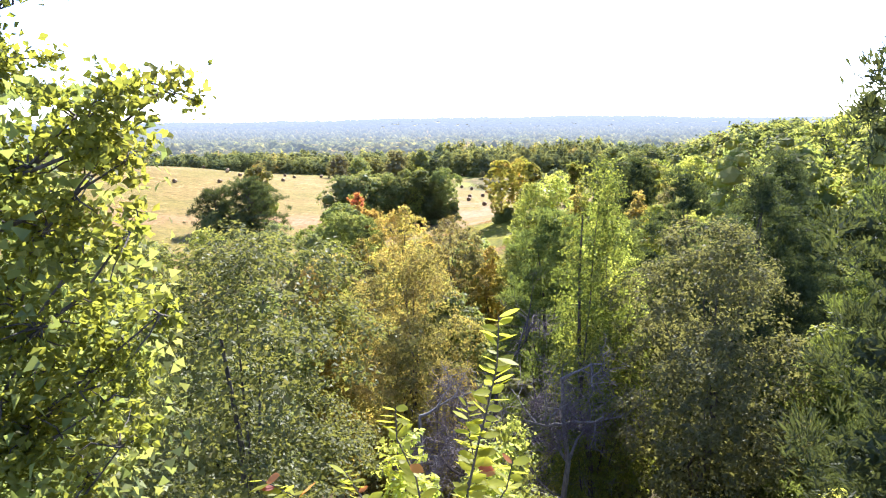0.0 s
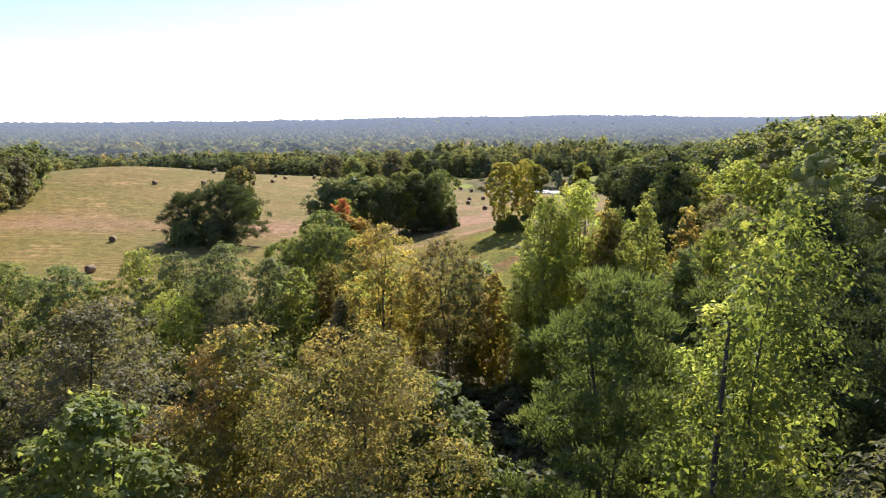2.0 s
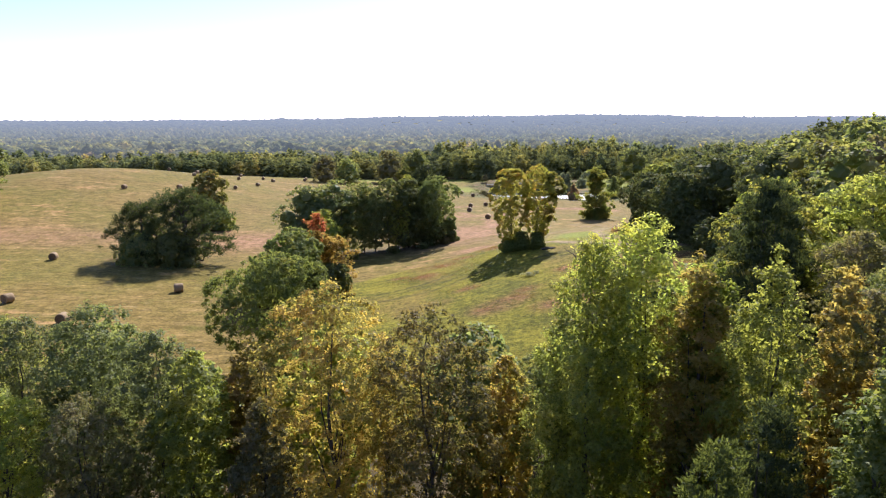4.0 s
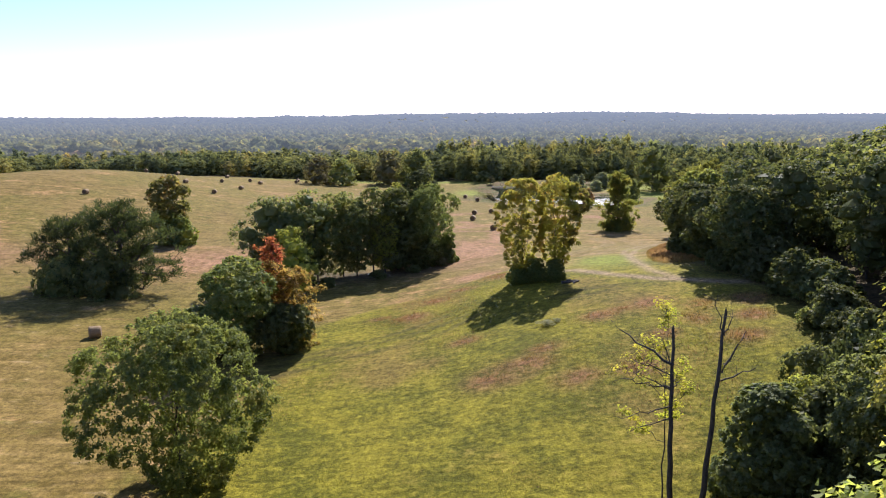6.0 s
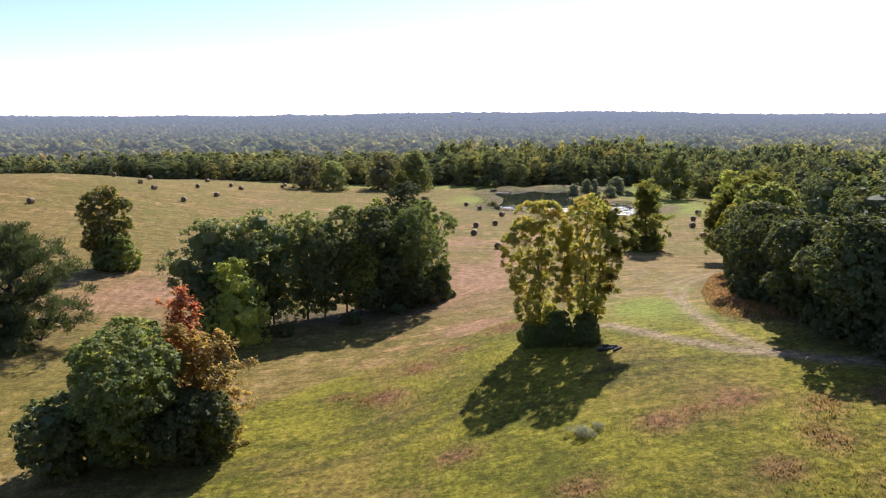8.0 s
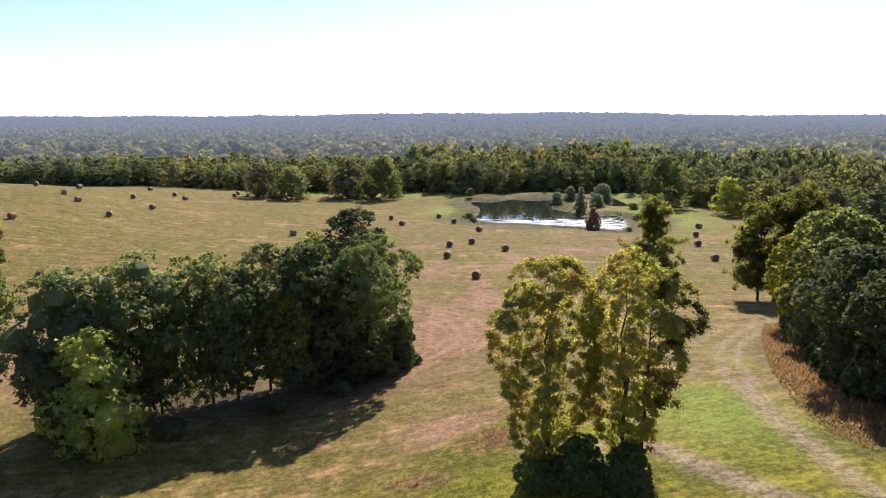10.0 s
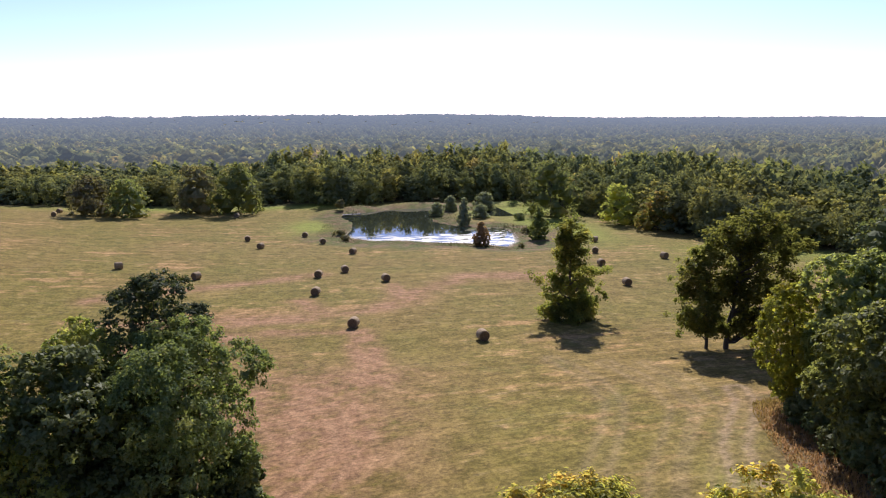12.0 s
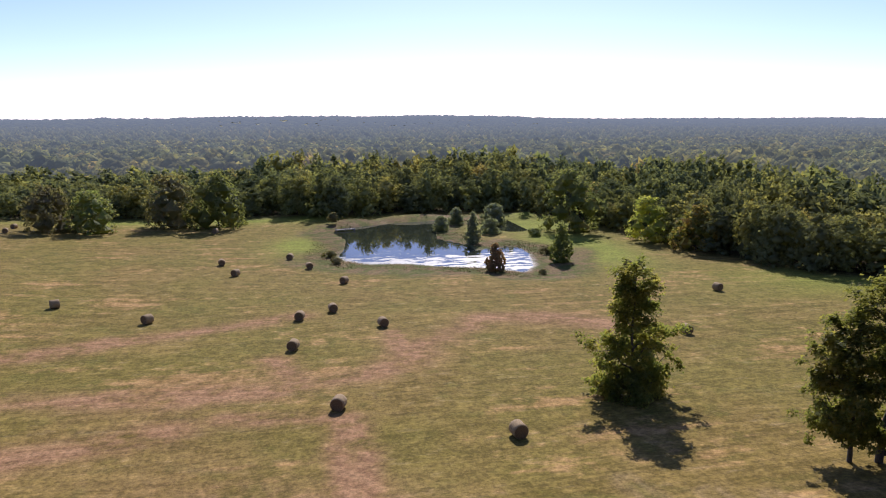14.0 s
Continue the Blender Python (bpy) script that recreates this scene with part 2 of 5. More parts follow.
    col = m.mix(1.0, col, m.n("MapRange", 0, {"Value": fine, "From Min": 0.36, "From Max": 0.64, "To Min": 0.72, "To Max": 1.28}), "MULTIPLY")
    swath = m.n("MapRange", 0, {"Value": m.ramp(m.math("ADD", m.n("SeparateXYZ", 0, {0: pos}), m.math("MULTIPLY", mid, 30.0)), 24.0, 34.0), "To Min": streak(-14, 0.05, 1.7), "To Max": streak(32, 0.05, 1.7)})
    grain = m.math("ADD", m.math("MULTIPLY", swath, 0.4), m.math("MULTIPLY", m.noise(pos, 2.6, 6.0, 0.8), 0.6))
    col = m.mix(1.0, col, m.n("MapRange", 0, {"Value": grain, "From Min": 0.40, "From Max": 0.60, "To Min": 0.74, "To Max": 1.27}), "MULTIPLY")
    far = m.ramp(m.n("SeparateXYZ", 1, {0: pos}), 520.0, 600.0)
    col = m.mix(m.math("MULTIPLY", far, m.math("SUBTRACT", 1.0, att("lawn"))), col, (0.22, 0.205, 0.12))
    h = m.math("ADD", fine, m.math("MULTIPLY", m.noise(pos, 6.0, 3.0), 0.5))
    h = m.math("ADD", h, m.math("MULTIPLY", att("meadow"), m.math("MULTIPLY", m.noise(m.n("Mapping", 0, {"Vector": pos, "Scale": (0.8, 1.0, 1.0)}), 0.9, 4.0, 0.6), 2.0)))
    bump_ = m.n("Bump", 0, {"Strength": 0.8, "Distance": 0.12, "Height": h})
    return m.end(m.n("BsdfPrincipled", 0, {"Base Color": col, "Roughness": 0.95, "Specular IOR Level": 0.1, "Normal": bump_}))


def water_material():
    """Clear dark water, mottled with floating weed and mud towards the shallow near shore."""
    m = Nodes("pond_water")
    pos = m.n("NewGeometry", "Position")
    b = m.n("Bump", 0, {"Strength": 0.03, "Distance": 0.05, "Height": m.noise(pos, 1.2, 2.0)})
    clear = m.n("BsdfPrincipled", 0, {"Base Color": (0.025, 0.03, 0.02), "Roughness": 0.04, "IOR": 1.33, "Specular IOR Level": 0.42, "Specular Tint": (0.44, 0.49, 0.58), "Normal": b})
    flat = m.n("Mapping", 0, {"Vector": pos, "Rotation": (0, 0, radians(18)), "Scale": (0.55, 1.5, 1.0)})
    scum = m.noise(flat, 0.34, 6.0, 0.68)
    y = m.n("SeparateXYZ", 1, {0: pos})
    shallow = m.n("MapRange", 0, {"Value": y, "From Min": 362.0, "From Max": 344.0, "To Min": -0.2, "To Max": 0.025})
    mask = m.ramp(m.math("ADD", scum, shallow), 0.48, 0.53)
    weed = m.n("BsdfPrincipled", 0, {"Base Color": m.mix(m.noise(flat, 1.1, 4.0), (0.05, 0.045, 0.035), (0.17, 0.15, 0.13)), "Roughness": 0.5, "Specular IOR Level": 0.42})
    return m.end(m.n("MixShader", 0, {0: mask, 1: clear, 2: weed}))


def hay_material(name, a, b, rings):
    m = Nodes(name)
    co = m.n("TexCoord", "Object")
    f = m.noise(m.n("Mapping", 0, {"Vector": co, "Scale": (1.0, 9.0, 9.0) if not rings else (4.0, 4.0, 4.0)}), 2.5, 5.0, 0.7)
    if rings:
        w = m.n("TexWave", 1, {"Vector": co, "Scale": 4.0, "Distortion": 3.0, "Detail": 2.0}, wave_type="RINGS", rings_direction="X")
        f = m.math("ADD", m.math("MULTIPLY", f, 0.6), m.math("MULTIPLY", w, 0.4))
    col = m.mix(m.ramp(f, 0.3, 0.7), a, b)
    bp = m.n("Bump", 0, {"Strength": 0.7, "Distance": 0.04, "Height": f})
    return m.end(m.n("BsdfPrincipled", 0, {"Base Color": col, "Roughness": 0.9, "Normal": bp}))


GROUND, WATER = ground_material(), water_material()
# end faces darker than the roll: their backlit shade is put into the colour
HAY, HAY_END_SHADED = hay_material("weathered_hay", (0.19, 0.125, 0.058), (0.36, 0.25, 0.125), False), hay_material("hay_end_shaded", (0.09, 0.054, 0.025), (0.21, 0.135, 0.064), True)

# ---- land ----
def rise(u):
    return 1 / (1 + np.exp(-np.clip(u, -60, 60)))


def mound(x, y, cx, cy, sx, sy):
    return np.exp(-((x - cx) / sx) ** 2 - ((y - cy) / sy) ** 2)


WATER_Z = 0.9
POND = [(20.8, 352.8), (22.1, 347.5), (26.7, 342.6), (36, 341), (43, 336.6), (53, 333), (60.3, 326.8), (64.3, 333), (67.7, 346.7), (68, 354.6), (65.8, 357.6),
        (59.8, 355.5), (55.4, 353.2), (55.8, 359.6), (53.5, 366), (49.7, 372.8), (51, 384.7), (54.7, 397.7), (64.6, 408.5), (60, 411), (42.2, 406), (24, 398), (21.5, 391), (24.2, 377), (23, 364)]


def inside(x, y, poly):
    hit = np.zeros(np.shape(x), bool)
    for (x0, y0), (x1, y1) in zip(poly, poly[1:] + poly[:1]):
        with np.errstate(divide="ignore", invalid="ignore"):
            hit ^= ((y0 > y) != (y1 > y)) & (x < (x1 - x0) * (y - y0) / (y1 - y0 + 1e-9) + x0)
    return hit


def off_line(x, y, line, close=False):
    """The distance from points to a broken line."""
    best = np.full(np.shape(x), 1e9)
    pts = line + line[:1] if close else line
    for (x0, y0), (x1, y1) in zip(pts, pts[1:]):
        dx, dy = x1 - x0, y1 - y0
        k = np.clip(((x - x0) * dx + (y - y0) * dy) / (dx * dx + dy * dy), 0, 1)
        best = np.minimum(best, np.hypot(x - x0 - k * dx, y - y0 - k * dy))
    return best


def waves(x, y, seed=0.0):
    return np.sin(x * 0.061 + seed) * np.sin(y * 0.049 + 1.7 * seed + 1) + 0.5 * np.sin(x * 0.13 + y * 0.11 + seed) * np.cos(y * 0.17 - x * 0.07)


def land(x, y):
    """Height of the bare land."""
    x, y = np.asarray(x, float), np.asarray(y, float)
    z = 0.8 + 4.6 * rise((282 - y) / 35)
    z = z + 13.0 * mound(x, y, -140, 320, 70, 90)
    z = z + 1.2 * rise((-40 - x) / 15) * rise((230 - y) / 20)
    z = z + 8.8 * rise((x - 8) / 9.5) * np.exp(-((y - 154) / 56) ** 2)
    z = z + 13 * np.exp(-((y + 20) / 62) ** 2) * rise((75 - np.abs(x)) / 25)
    z = z + 12 * mound(x, y, 105, 125, 45, 70)
    far = np.clip((y - 430) / 500, 0, 1)
    z = z - 10 * far * far * (3 - 2 * far)
    hills = 43 * np.interp(x, [-2600, -1000, -760, 100, 650, 950, 2000, 3100], [0.74, 0.76, 1.0, 0.98, 1.17, 1.04, 0.88, 0.8]) * np.exp(-((y - 3500 - 0.12 * x) / 900) ** 2) * (0.86 + 0.10 * np.sin(x / 410 + 0.6) + 0.06 * np.sin(x / 173 + 2.2) + 0.03 * np.sin(x / 71))
    z = z + hills * rise((y - 1500) / 200) + np.clip(-y - 60, 0, 400) * 0.03
    z = z + 0.16 * waves(x, y) * rise((420 - y) / 30)
    return z


def ground_height(x, y):
    z = land(x, y)
    x, y = np.asarray(x, float), np.asarray(y, float)
    shore = off_line(x, y, POND, True)
    wet = inside(x, y, POND)
    z = np.where(wet, WATER_Z - 0.1 - np.minimum(shore * 0.25, 1.5), np.where(shore < 14, np.maximum(z * np.clip(shore / 14, 0, 1) + (WATER_Z + 0.12) * (1 - np.clip(shore / 14, 0, 1)), WATER_Z + 0.1), z))
    dam = off_line(x, y, [(18, 403), (42, 411.5), (66, 416), (90, 414)])
    return np.where(wet, z, z + 1.7 * np.exp(-(dam / 2.8) ** 2))


def height(x, y):
    return float(ground_height(np.array([x]), np.array([y]))[0])


def wood_edge(y):
    """x where the woods on the slope begin, going east."""
    return np.interp(y, [-80, 88, 100, 118, 140, 160, 178, 195, 206, 214], [-400, -400, 24, 35.5, 39.5, 37.2, 37.4, 43, 50, 64])


def rust(x, y):
    """How thick the rusty weeds stand in the meadow."""
    q = np.maximum.reduce([mound(x, y, cx, cy, sx, sy) for cx, cy, sx, sy in [(10.8, 134.8, 3.2, 2.6), (7.4, 132.8, 2.8, 2.2), (12.7, 137.3, 2.2, 1.6), (28.7, 139.1, 2.2, 2.6), (25.5, 145.3, 2.8, 1.8), (30.3, 143.1, 2.4, 1.8), (19.6, 144, 2, 1.6), (22.4, 144.8, 2, 1.2), (35.9, 143.5, 2.6, 1.8),
        (31.4, 133.6, 2.4, 1.8), (25.1, 136.3, 1.6, 1.6), (34, 138.4, 2, 1.4), (-2.4, 158.9, 2.6, 1.6), (-6, 160.4, 2, 1.2), (1.6, 165.4, 2, 1.5), (5, 170, 2, 1.6), (11, 175, 2.4, 2.2), (20.4, 129.8, 3, 2.4), (15.4, 129.6, 2.4, 2), (5.1, 144.8, 2, 1.2)]])
    return np.clip(1.05 * q + 0.25 * waves(x * 6, y * 6, 4.0) * (q > 0.15), 0, 1)


def dry_bank(x, y, jag=0.0):
    """Dry brown weeds between the track and the woods."""
    return rise((x + jag - np.interp(y, [163, 167, 172.5, 180.5, 191, 199, 205], [32.4, 32.0, 32.7, 34.9, 39.1, 42.7, 45.6])) / 0.35) * rise((y - 163 + jag) / 1.5) * rise((205 + jag - y) / 1.5) * rise((54 - x) / 2)


TRACK_A = [(13, 172), (21.2, 168), (24.8, 160.3), (28.8, 155), (32.2, 152.6), (36, 150), (44, 146.5)]
RUTS = [[(-18, 139.4), (-15.1, 141.9), (-12, 143.7), (-8.1, 145.8), (-4.4, 147), (-0.5, 147.8), (3.4, 150.3), (7, 154)], [(-16, 144.8), (-7.8, 149), (-3.9, 150.7), (1.2, 152.1), (5.5, 154.8)], [(-15.5, 147), (-8.5, 150.6), (-2, 153.4), (3.5, 156.6)],
        [(16, 154.2), (20.7, 154.6), (25.3, 154.0), (31, 152.4)], [(17.5, 151.6), (24.8, 152.5), (29.5, 151.2)]]
TRACK_B = [(31.5, 153.5), (29.8, 160), (30, 166), (30.3, 172), (31.6, 179), (34, 187.5), (38.3, 195.7), (42.5, 201), (46, 205.5), (48, 210)]
MOWN = [[(26, 184), (31, 193), (36, 200), (40, 206), (42, 214), (41, 224)], [(22, 186), (27, 195), (32, 203), (35.5, 210), (37, 218), (36, 228)], [(28.2, 183), (33, 192), (38, 199), (42.5, 205), (45, 213), (45, 222)]]


def grid_mesh(name, xs, ys, zfun):
    X, Y = np.meshgrid(np.sort(xs), np.sort(ys))
    v = np.stack([X.ravel(), Y.ravel(), zfun(X.ravel(), Y.ravel())], 1)
    nx, ny = len(xs), len(ys)
    a = (np.arange(ny - 1)[:, None] * nx + np.arange(nx - 1)[None]).ravel()
    f = np.stack([a, a + 1, a + nx + 1, a + nx], 1)
    return raw_mesh(name, v, f), v


def raw_mesh(name, v, f, smooth=False):
    """A mesh of equal polygons from arrays."""
    me = bpy.data.meshes.new(name)
    k = f.shape[1]
    me.vertices.add(len(v))
    me.vertices.foreach_set("co", np.ascontiguousarray(v, np.float32).ravel())
    me.loops.add(f.size)
    me.loops.foreach_set("vertex_index", np.ascontiguousarray(f, np.int32).ravel())
    me.polygons.add(len(f))
    me.polygons.foreach_set("loop_start", np.arange(0, f.size, k, dtype=np.int32))
    me.polygons.foreach_set("use_smooth", np.full(len(f), smooth))
    me.update(calc_edges=True)
    me.validate()
    return me


def give(me, key, values):
    a = me.attributes.new(key, "FLOAT", "POINT")
    a.data.foreach_set("value", np.ascontiguousarray(values, np.float32))


def spread(lo, hi, end_lo, end_hi, step, grow):
    mid = list(np.arange(lo, hi + 0.01, step))
    for sign, stop, start in ((-1, end_lo, lo), (1, end_hi, hi)):
        p, s, out = start, step, []
        while sign * (stop - p) > 0:
            s *= grow
            p += sign * s
            out.append(p)
        mid = out[::-1] + mid if sign < 0 else mid + out
    return np.array(mid)


gm, gv = grid_mesh("ground", np.concatenate([spread(-70, 85, -4600, 4600, 1.25, 1.13), np.arange(-19.4, 54, 1.25)]), np.concatenate([spread(100, 345, -500, 4900, 1.25, 1.08), np.arange(125.6, 226, 1.25)]), ground_height)
gx, gy = gv[:, 0], gv[:, 1]
ragged = 2.2 * waves(gx * 3, gy * 3, 2.0)
edge = np.where(gy > 153, (gx + 15) - np.interp(gy, [153, 159.6, 163.7, 167.5, 171.2, 177, 184, 215], [-2.5, 0, 4.4, 10.2, 16.6, 24.4, 45, 52]), (gx + 15) + (153 - gy) * 0.1)
meadow = rise((edge + 0.22 * ragged) / 0.45) * rise((np.interp(gx, [14, 20, 28, 34, 40], [181, 171, 169, 172, 176]) + 0.5 * ragged - gy) / 1.2) * rise((gy - 80) / 5)
give(gm, "meadow", meadow)
shore_d = off_line(gx, gy, POND, True)
lawn = np.maximum.reduce([0.75 * np.exp(-(off_line(gx, gy, [(18, 403), (42, 411.5), (66, 416), (90, 414)]) / 3.4) ** 2), mound(gx, gy, 14, 368, 9, 14), mound(gx, gy, 82, 352, 13, 28), mound(gx, gy, 85, 395, 22, 14), mound(gx, gy, -20, 425, 60, 12), mound(gx, gy, 26.8, 173.5, 4.4, 6.5), 0.5 * mound(gx, gy, 34.4, 187, 1.4, 5), 0.7 * mound(gx, gy, 130, 300, 30, 16), mound(gx, gy, 98, 800, 32, 70)])
give(gm, "lawn", np.clip(lawn * 1.5, 0, 1))
bands = np.maximum.reduce([np.exp(-((off_line(gx, gy, line) + 0.5 * ragged) / w) ** 2) for line, w in [
    ([(-27, 276), (-16, 283), (-2, 287.3), (11.7, 294.5)], 2.6), ([(-20, 260), (-4, 258.6), (8.6, 258.5), (17.8, 260.7), (24, 265.3), (27, 272), (40, 286), (48.5, 285.2), (58, 278)], 3.4),
    ([(7, 270), (12, 258)], 2.2), ([(24.6, 280), (24, 265)], 2.0), ([(3, 251), (15, 248), (15.2, 239), (15.1, 228)], 1.8), ([(-16, 245), (-2, 248)], 3.0)]])
give(gm, "earth", np.clip(1.3 * np.maximum.reduce([1.5 * mound(gx, gy, 3, 213, 12, 18), 0.9 * mound(gx, gy, 12, 226, 9, 7), 0.8 * mound(gx, gy, -44, 205, 14, 16), 0.6 * mound(gx, gy, -95, 205, 40, 12), 0.85 * bands,  0.9 * mound(gx, gy, 8, 178, 5, 4)]), 0, 1))
ruts = lambda line: np.maximum(np.exp(-((off_line(gx, gy, line) - 0.85) / 0.42) ** 2), 0.25 * np.exp(-(off_line(gx, gy, line) / 1.6) ** 2))
give(gm, "track", np.clip(np.maximum.reduce([0.85 * np.exp(-(off_line(gx, gy, TRACK_A) / 0.85) ** 2), 0.65 * ruts(TRACK_B[4:]), 0.7 * np.exp(-(off_line(gx, gy, TRACK_B[:5]) / 0.8) ** 2)] + [0.28 * ruts(line) for line in MOWN] + [0.35 * np.exp(-(off_line(gx, gy, [(24, 398.5), (42, 409), (65, 414.4), (84, 414)]) / 1.1) ** 2)]), 0, 1))
give(gm, "furrow", 0.6 * np.maximum.reduce([np.exp(-((off_line(gx, gy, line) + 0.1 * ragged) / 0.6) ** 2) for line in RUTS]))
litter = rise((gx - wood_edge(gy) + 0.6 * ragged) / 1.2) * rise((215 - gy) / 2)
litter = np.maximum(litter, rise((92 - gy - ragged) / 4))
litter = np.maximum(litter, rise((gy - 428 - ragged) / 2) * rise((560 - gy) / 20))
litter = np.maximum.reduce([litter, mound(gx, gy, -13, 192, 15, 5), mound(gx, gy, -56, 181, 9, 5), rise((gx - np.interp(gy, [270, 296, 308, 345, 395, 420], [180, 128, 119, 111, 104, 97]) + 0.4 * ragged) / 1.5) * rise((gy - 280) / 3)])
give(gm, "litter", np.clip(litter, 0, 1))
give(gm, "scrub", dry_bank(gx, gy, 0.4 * ragged))
give(gm, "rust", rust(gx, gy) * rise((meadow - 0.5) / 0.1))
give(gm, "strand", np.exp(-(shore_d / 0.75) ** 2) * rise((346 - gy) / 6))
give(gm, "bank", np.maximum(rise((8 + 1.2 * ragged - shore_d) / 1.0), rise((14 + 1.2 * ragged - shore_d) / 1.0) * rise((350 - gy) / 5)))
ground = new("ground", gm)
gm.materials.append(GROUND)
gm.polygons.foreach_set("use_smooth", np.ones(len(gm.polygons), bool))
tagged(ground, "rolling mown hay field, rough meadow and bare earth", "ground", kind="structure")

bm = bmesh.new()
wv = [bm.verts.new((x, y, WATER_Z)) for x, y in [(10, 318), (80, 318), (80, 416), (10, 416)]]
bm.faces.new(wv)
wm = bpy.data.meshes.new("water")
bm.to_mesh(wm), bm.free()
wm.materials.append(WATER)
tagged(new("water", wm), "still farm pond reflecting sky and trees", "pond", kind="structure")

# ---- plant builders ----
rng = np.random.default_rng(7)


def tube(points, radii, sides=6):
    """A tapered limb along points: arrays of vertices and quads."""
    p, r = np.asarray(points, float), np.asarray(radii, float)
    d = np.gradient(p, axis=0)
    d /= np.linalg.norm(d, axis=1)[:, None] + 1e-9
    ref = np.where(np.abs(d[:, 2:3]) > 0.9, [[1.0, 0, 0]], [[0, 0, 1.0]])
    u = np.cross(d, ref)
    u /= np.linalg.norm(u, axis=1)[:, None]
    w = np.cross(d, u)
    a = np.linspace(0, 2 * np.pi, sides, endpoint=False)
    v = (p[:, None] + r[:, None, None] * (np.cos(a)[None, :, None] * u[:, None] + np.sin(a)[None, :, None] * w[:, None])).reshape(-1, 3)
    i = np.arange(len(p) - 1)[:, None] * sides
    j = np.arange(sides)[None]
    f = np.stack([i + j, i + (j + 1) % sides, i + sides + (j + 1) % sides, i + sides + j], -1).reshape(-1, 4)
    return v, f


def joined(pieces):
    vs, fs, n = [], [], 0
    for v, f in pieces:
        vs.append(v), fs.append(f + n)
        n += len(v)
    return np.concatenate(vs), np.concatenate(fs)


def unit(v):
    return v / (np.linalg.norm(v, axis=-1, keepdims=True) + 1e-9)


def leaves(c, nrm, size, slim=0.6, g=rng):
    """Folded four-cornered leaves at c, facing nrm."""
    n = len(c)
    t = unit(np.cross(nrm, g.normal(size=(n, 3))))
    b = np.cross(nrm, t)
    s = np.asarray(size).reshape(-1, 1) * np.ones((n, 1))
    k = g.uniform(0.8, 1.2, (n, 1)) * slim
    v = np.stack([c - t * s * 0.5, c + b * s * 0.5 * k + nrm * s * 0.10, c + t * s * 0.5 - nrm * s * 0.06, c - b * s * 0.5 * k + nrm * s * 0.10], 1).reshape(-1, 3)
    return v, np.arange(4 * n).reshape(n, 4)


def wobble(a, b, n, amp, g):
    k = np.linspace(0, 1, n)[:, None]
    p = np.asarray(a) * (1 - k) + np.asarray(b) * k
    p[1:-1] += g.normal(size=(n - 2, 3)) * amp
    return p


SHAPES = {   # lobes, foot of the crown, how flat the lobes are, size of the dark cores, width from foot to tip
    "oak": (22, 0.10, 0.80, 0.62, (0.50, 0.84, 1.0, 0.86, 0.44)),
    "gum": (24, 0.16, 0.95, 0.40, (0.45, 0.82, 1.0, 0.80, 0.36)),
    "lone": (30, 0.02, 0.95, 0.56, (0.80, 1.0, 0.76, 0.46, 0.14)), "shrub": (8, 0.04, 0.85, 0.7, (0.9, 1.0, 0.9, 0.6, 0.3)),
    "round": (18, 0.03, 0.85, 0.68, (0.88, 1.0, 0.95, 0.66, 0.28)), "pine": (40, 0.16, 0.50, 0.42, (0.72, 1.0, 0.88, 0.60, 0.22))}


def crown_lobes(kind, H, R, g):
    """Centres and radii of the big lobes of a crown, uneven round the trunk."""
    n, lo, flat, core, widths = SHAPES[kind]
    n = int(n * min(2.0, max(0.8, 0.28 * H / R)))
    p = g.uniform(0, 6.28, 3)
    out = []
    for k in range(n):
        q = (k + g.uniform(0.1, 0.9)) / n
        a = k * 2.4 + g.uniform(-0.5, 0.5)
        w = np.interp(q, [0, 0.3, 0.6, 0.85, 1], widths) * (1 + 0.12 * math.sin(2 * a + p[0] + 3 * q) + 0.09 * math.sin(3 * a + p[1] - 6 * q) + 0.06 * math.sin(9 * q + p[2]))
        r = R * ((0.22 + 0.24 * w) if kind != "pine" else (0.16 + 0.15 * w)) * g.uniform(0.72, 1.28)
        away = max(R * w - r * 0.9, 0.0) * g.uniform(0.7, 1.0)
        out.append((away * math.cos(a), away * math.sin(a), min(H * (lo + (0.93 - lo) * q), H - 0.8 * r), r))
    out += [(g.normal() * 0.05 * R, g.normal() * 0.05 * R, H * (lo + (0.86 - lo) * q), R * (0.46 - 0.16 * q)) for q in (0.2, 0.5, 0.8)]
    out.append((0, 0, H - 0.30 * R, R * 0.26))
    return np.array(out)


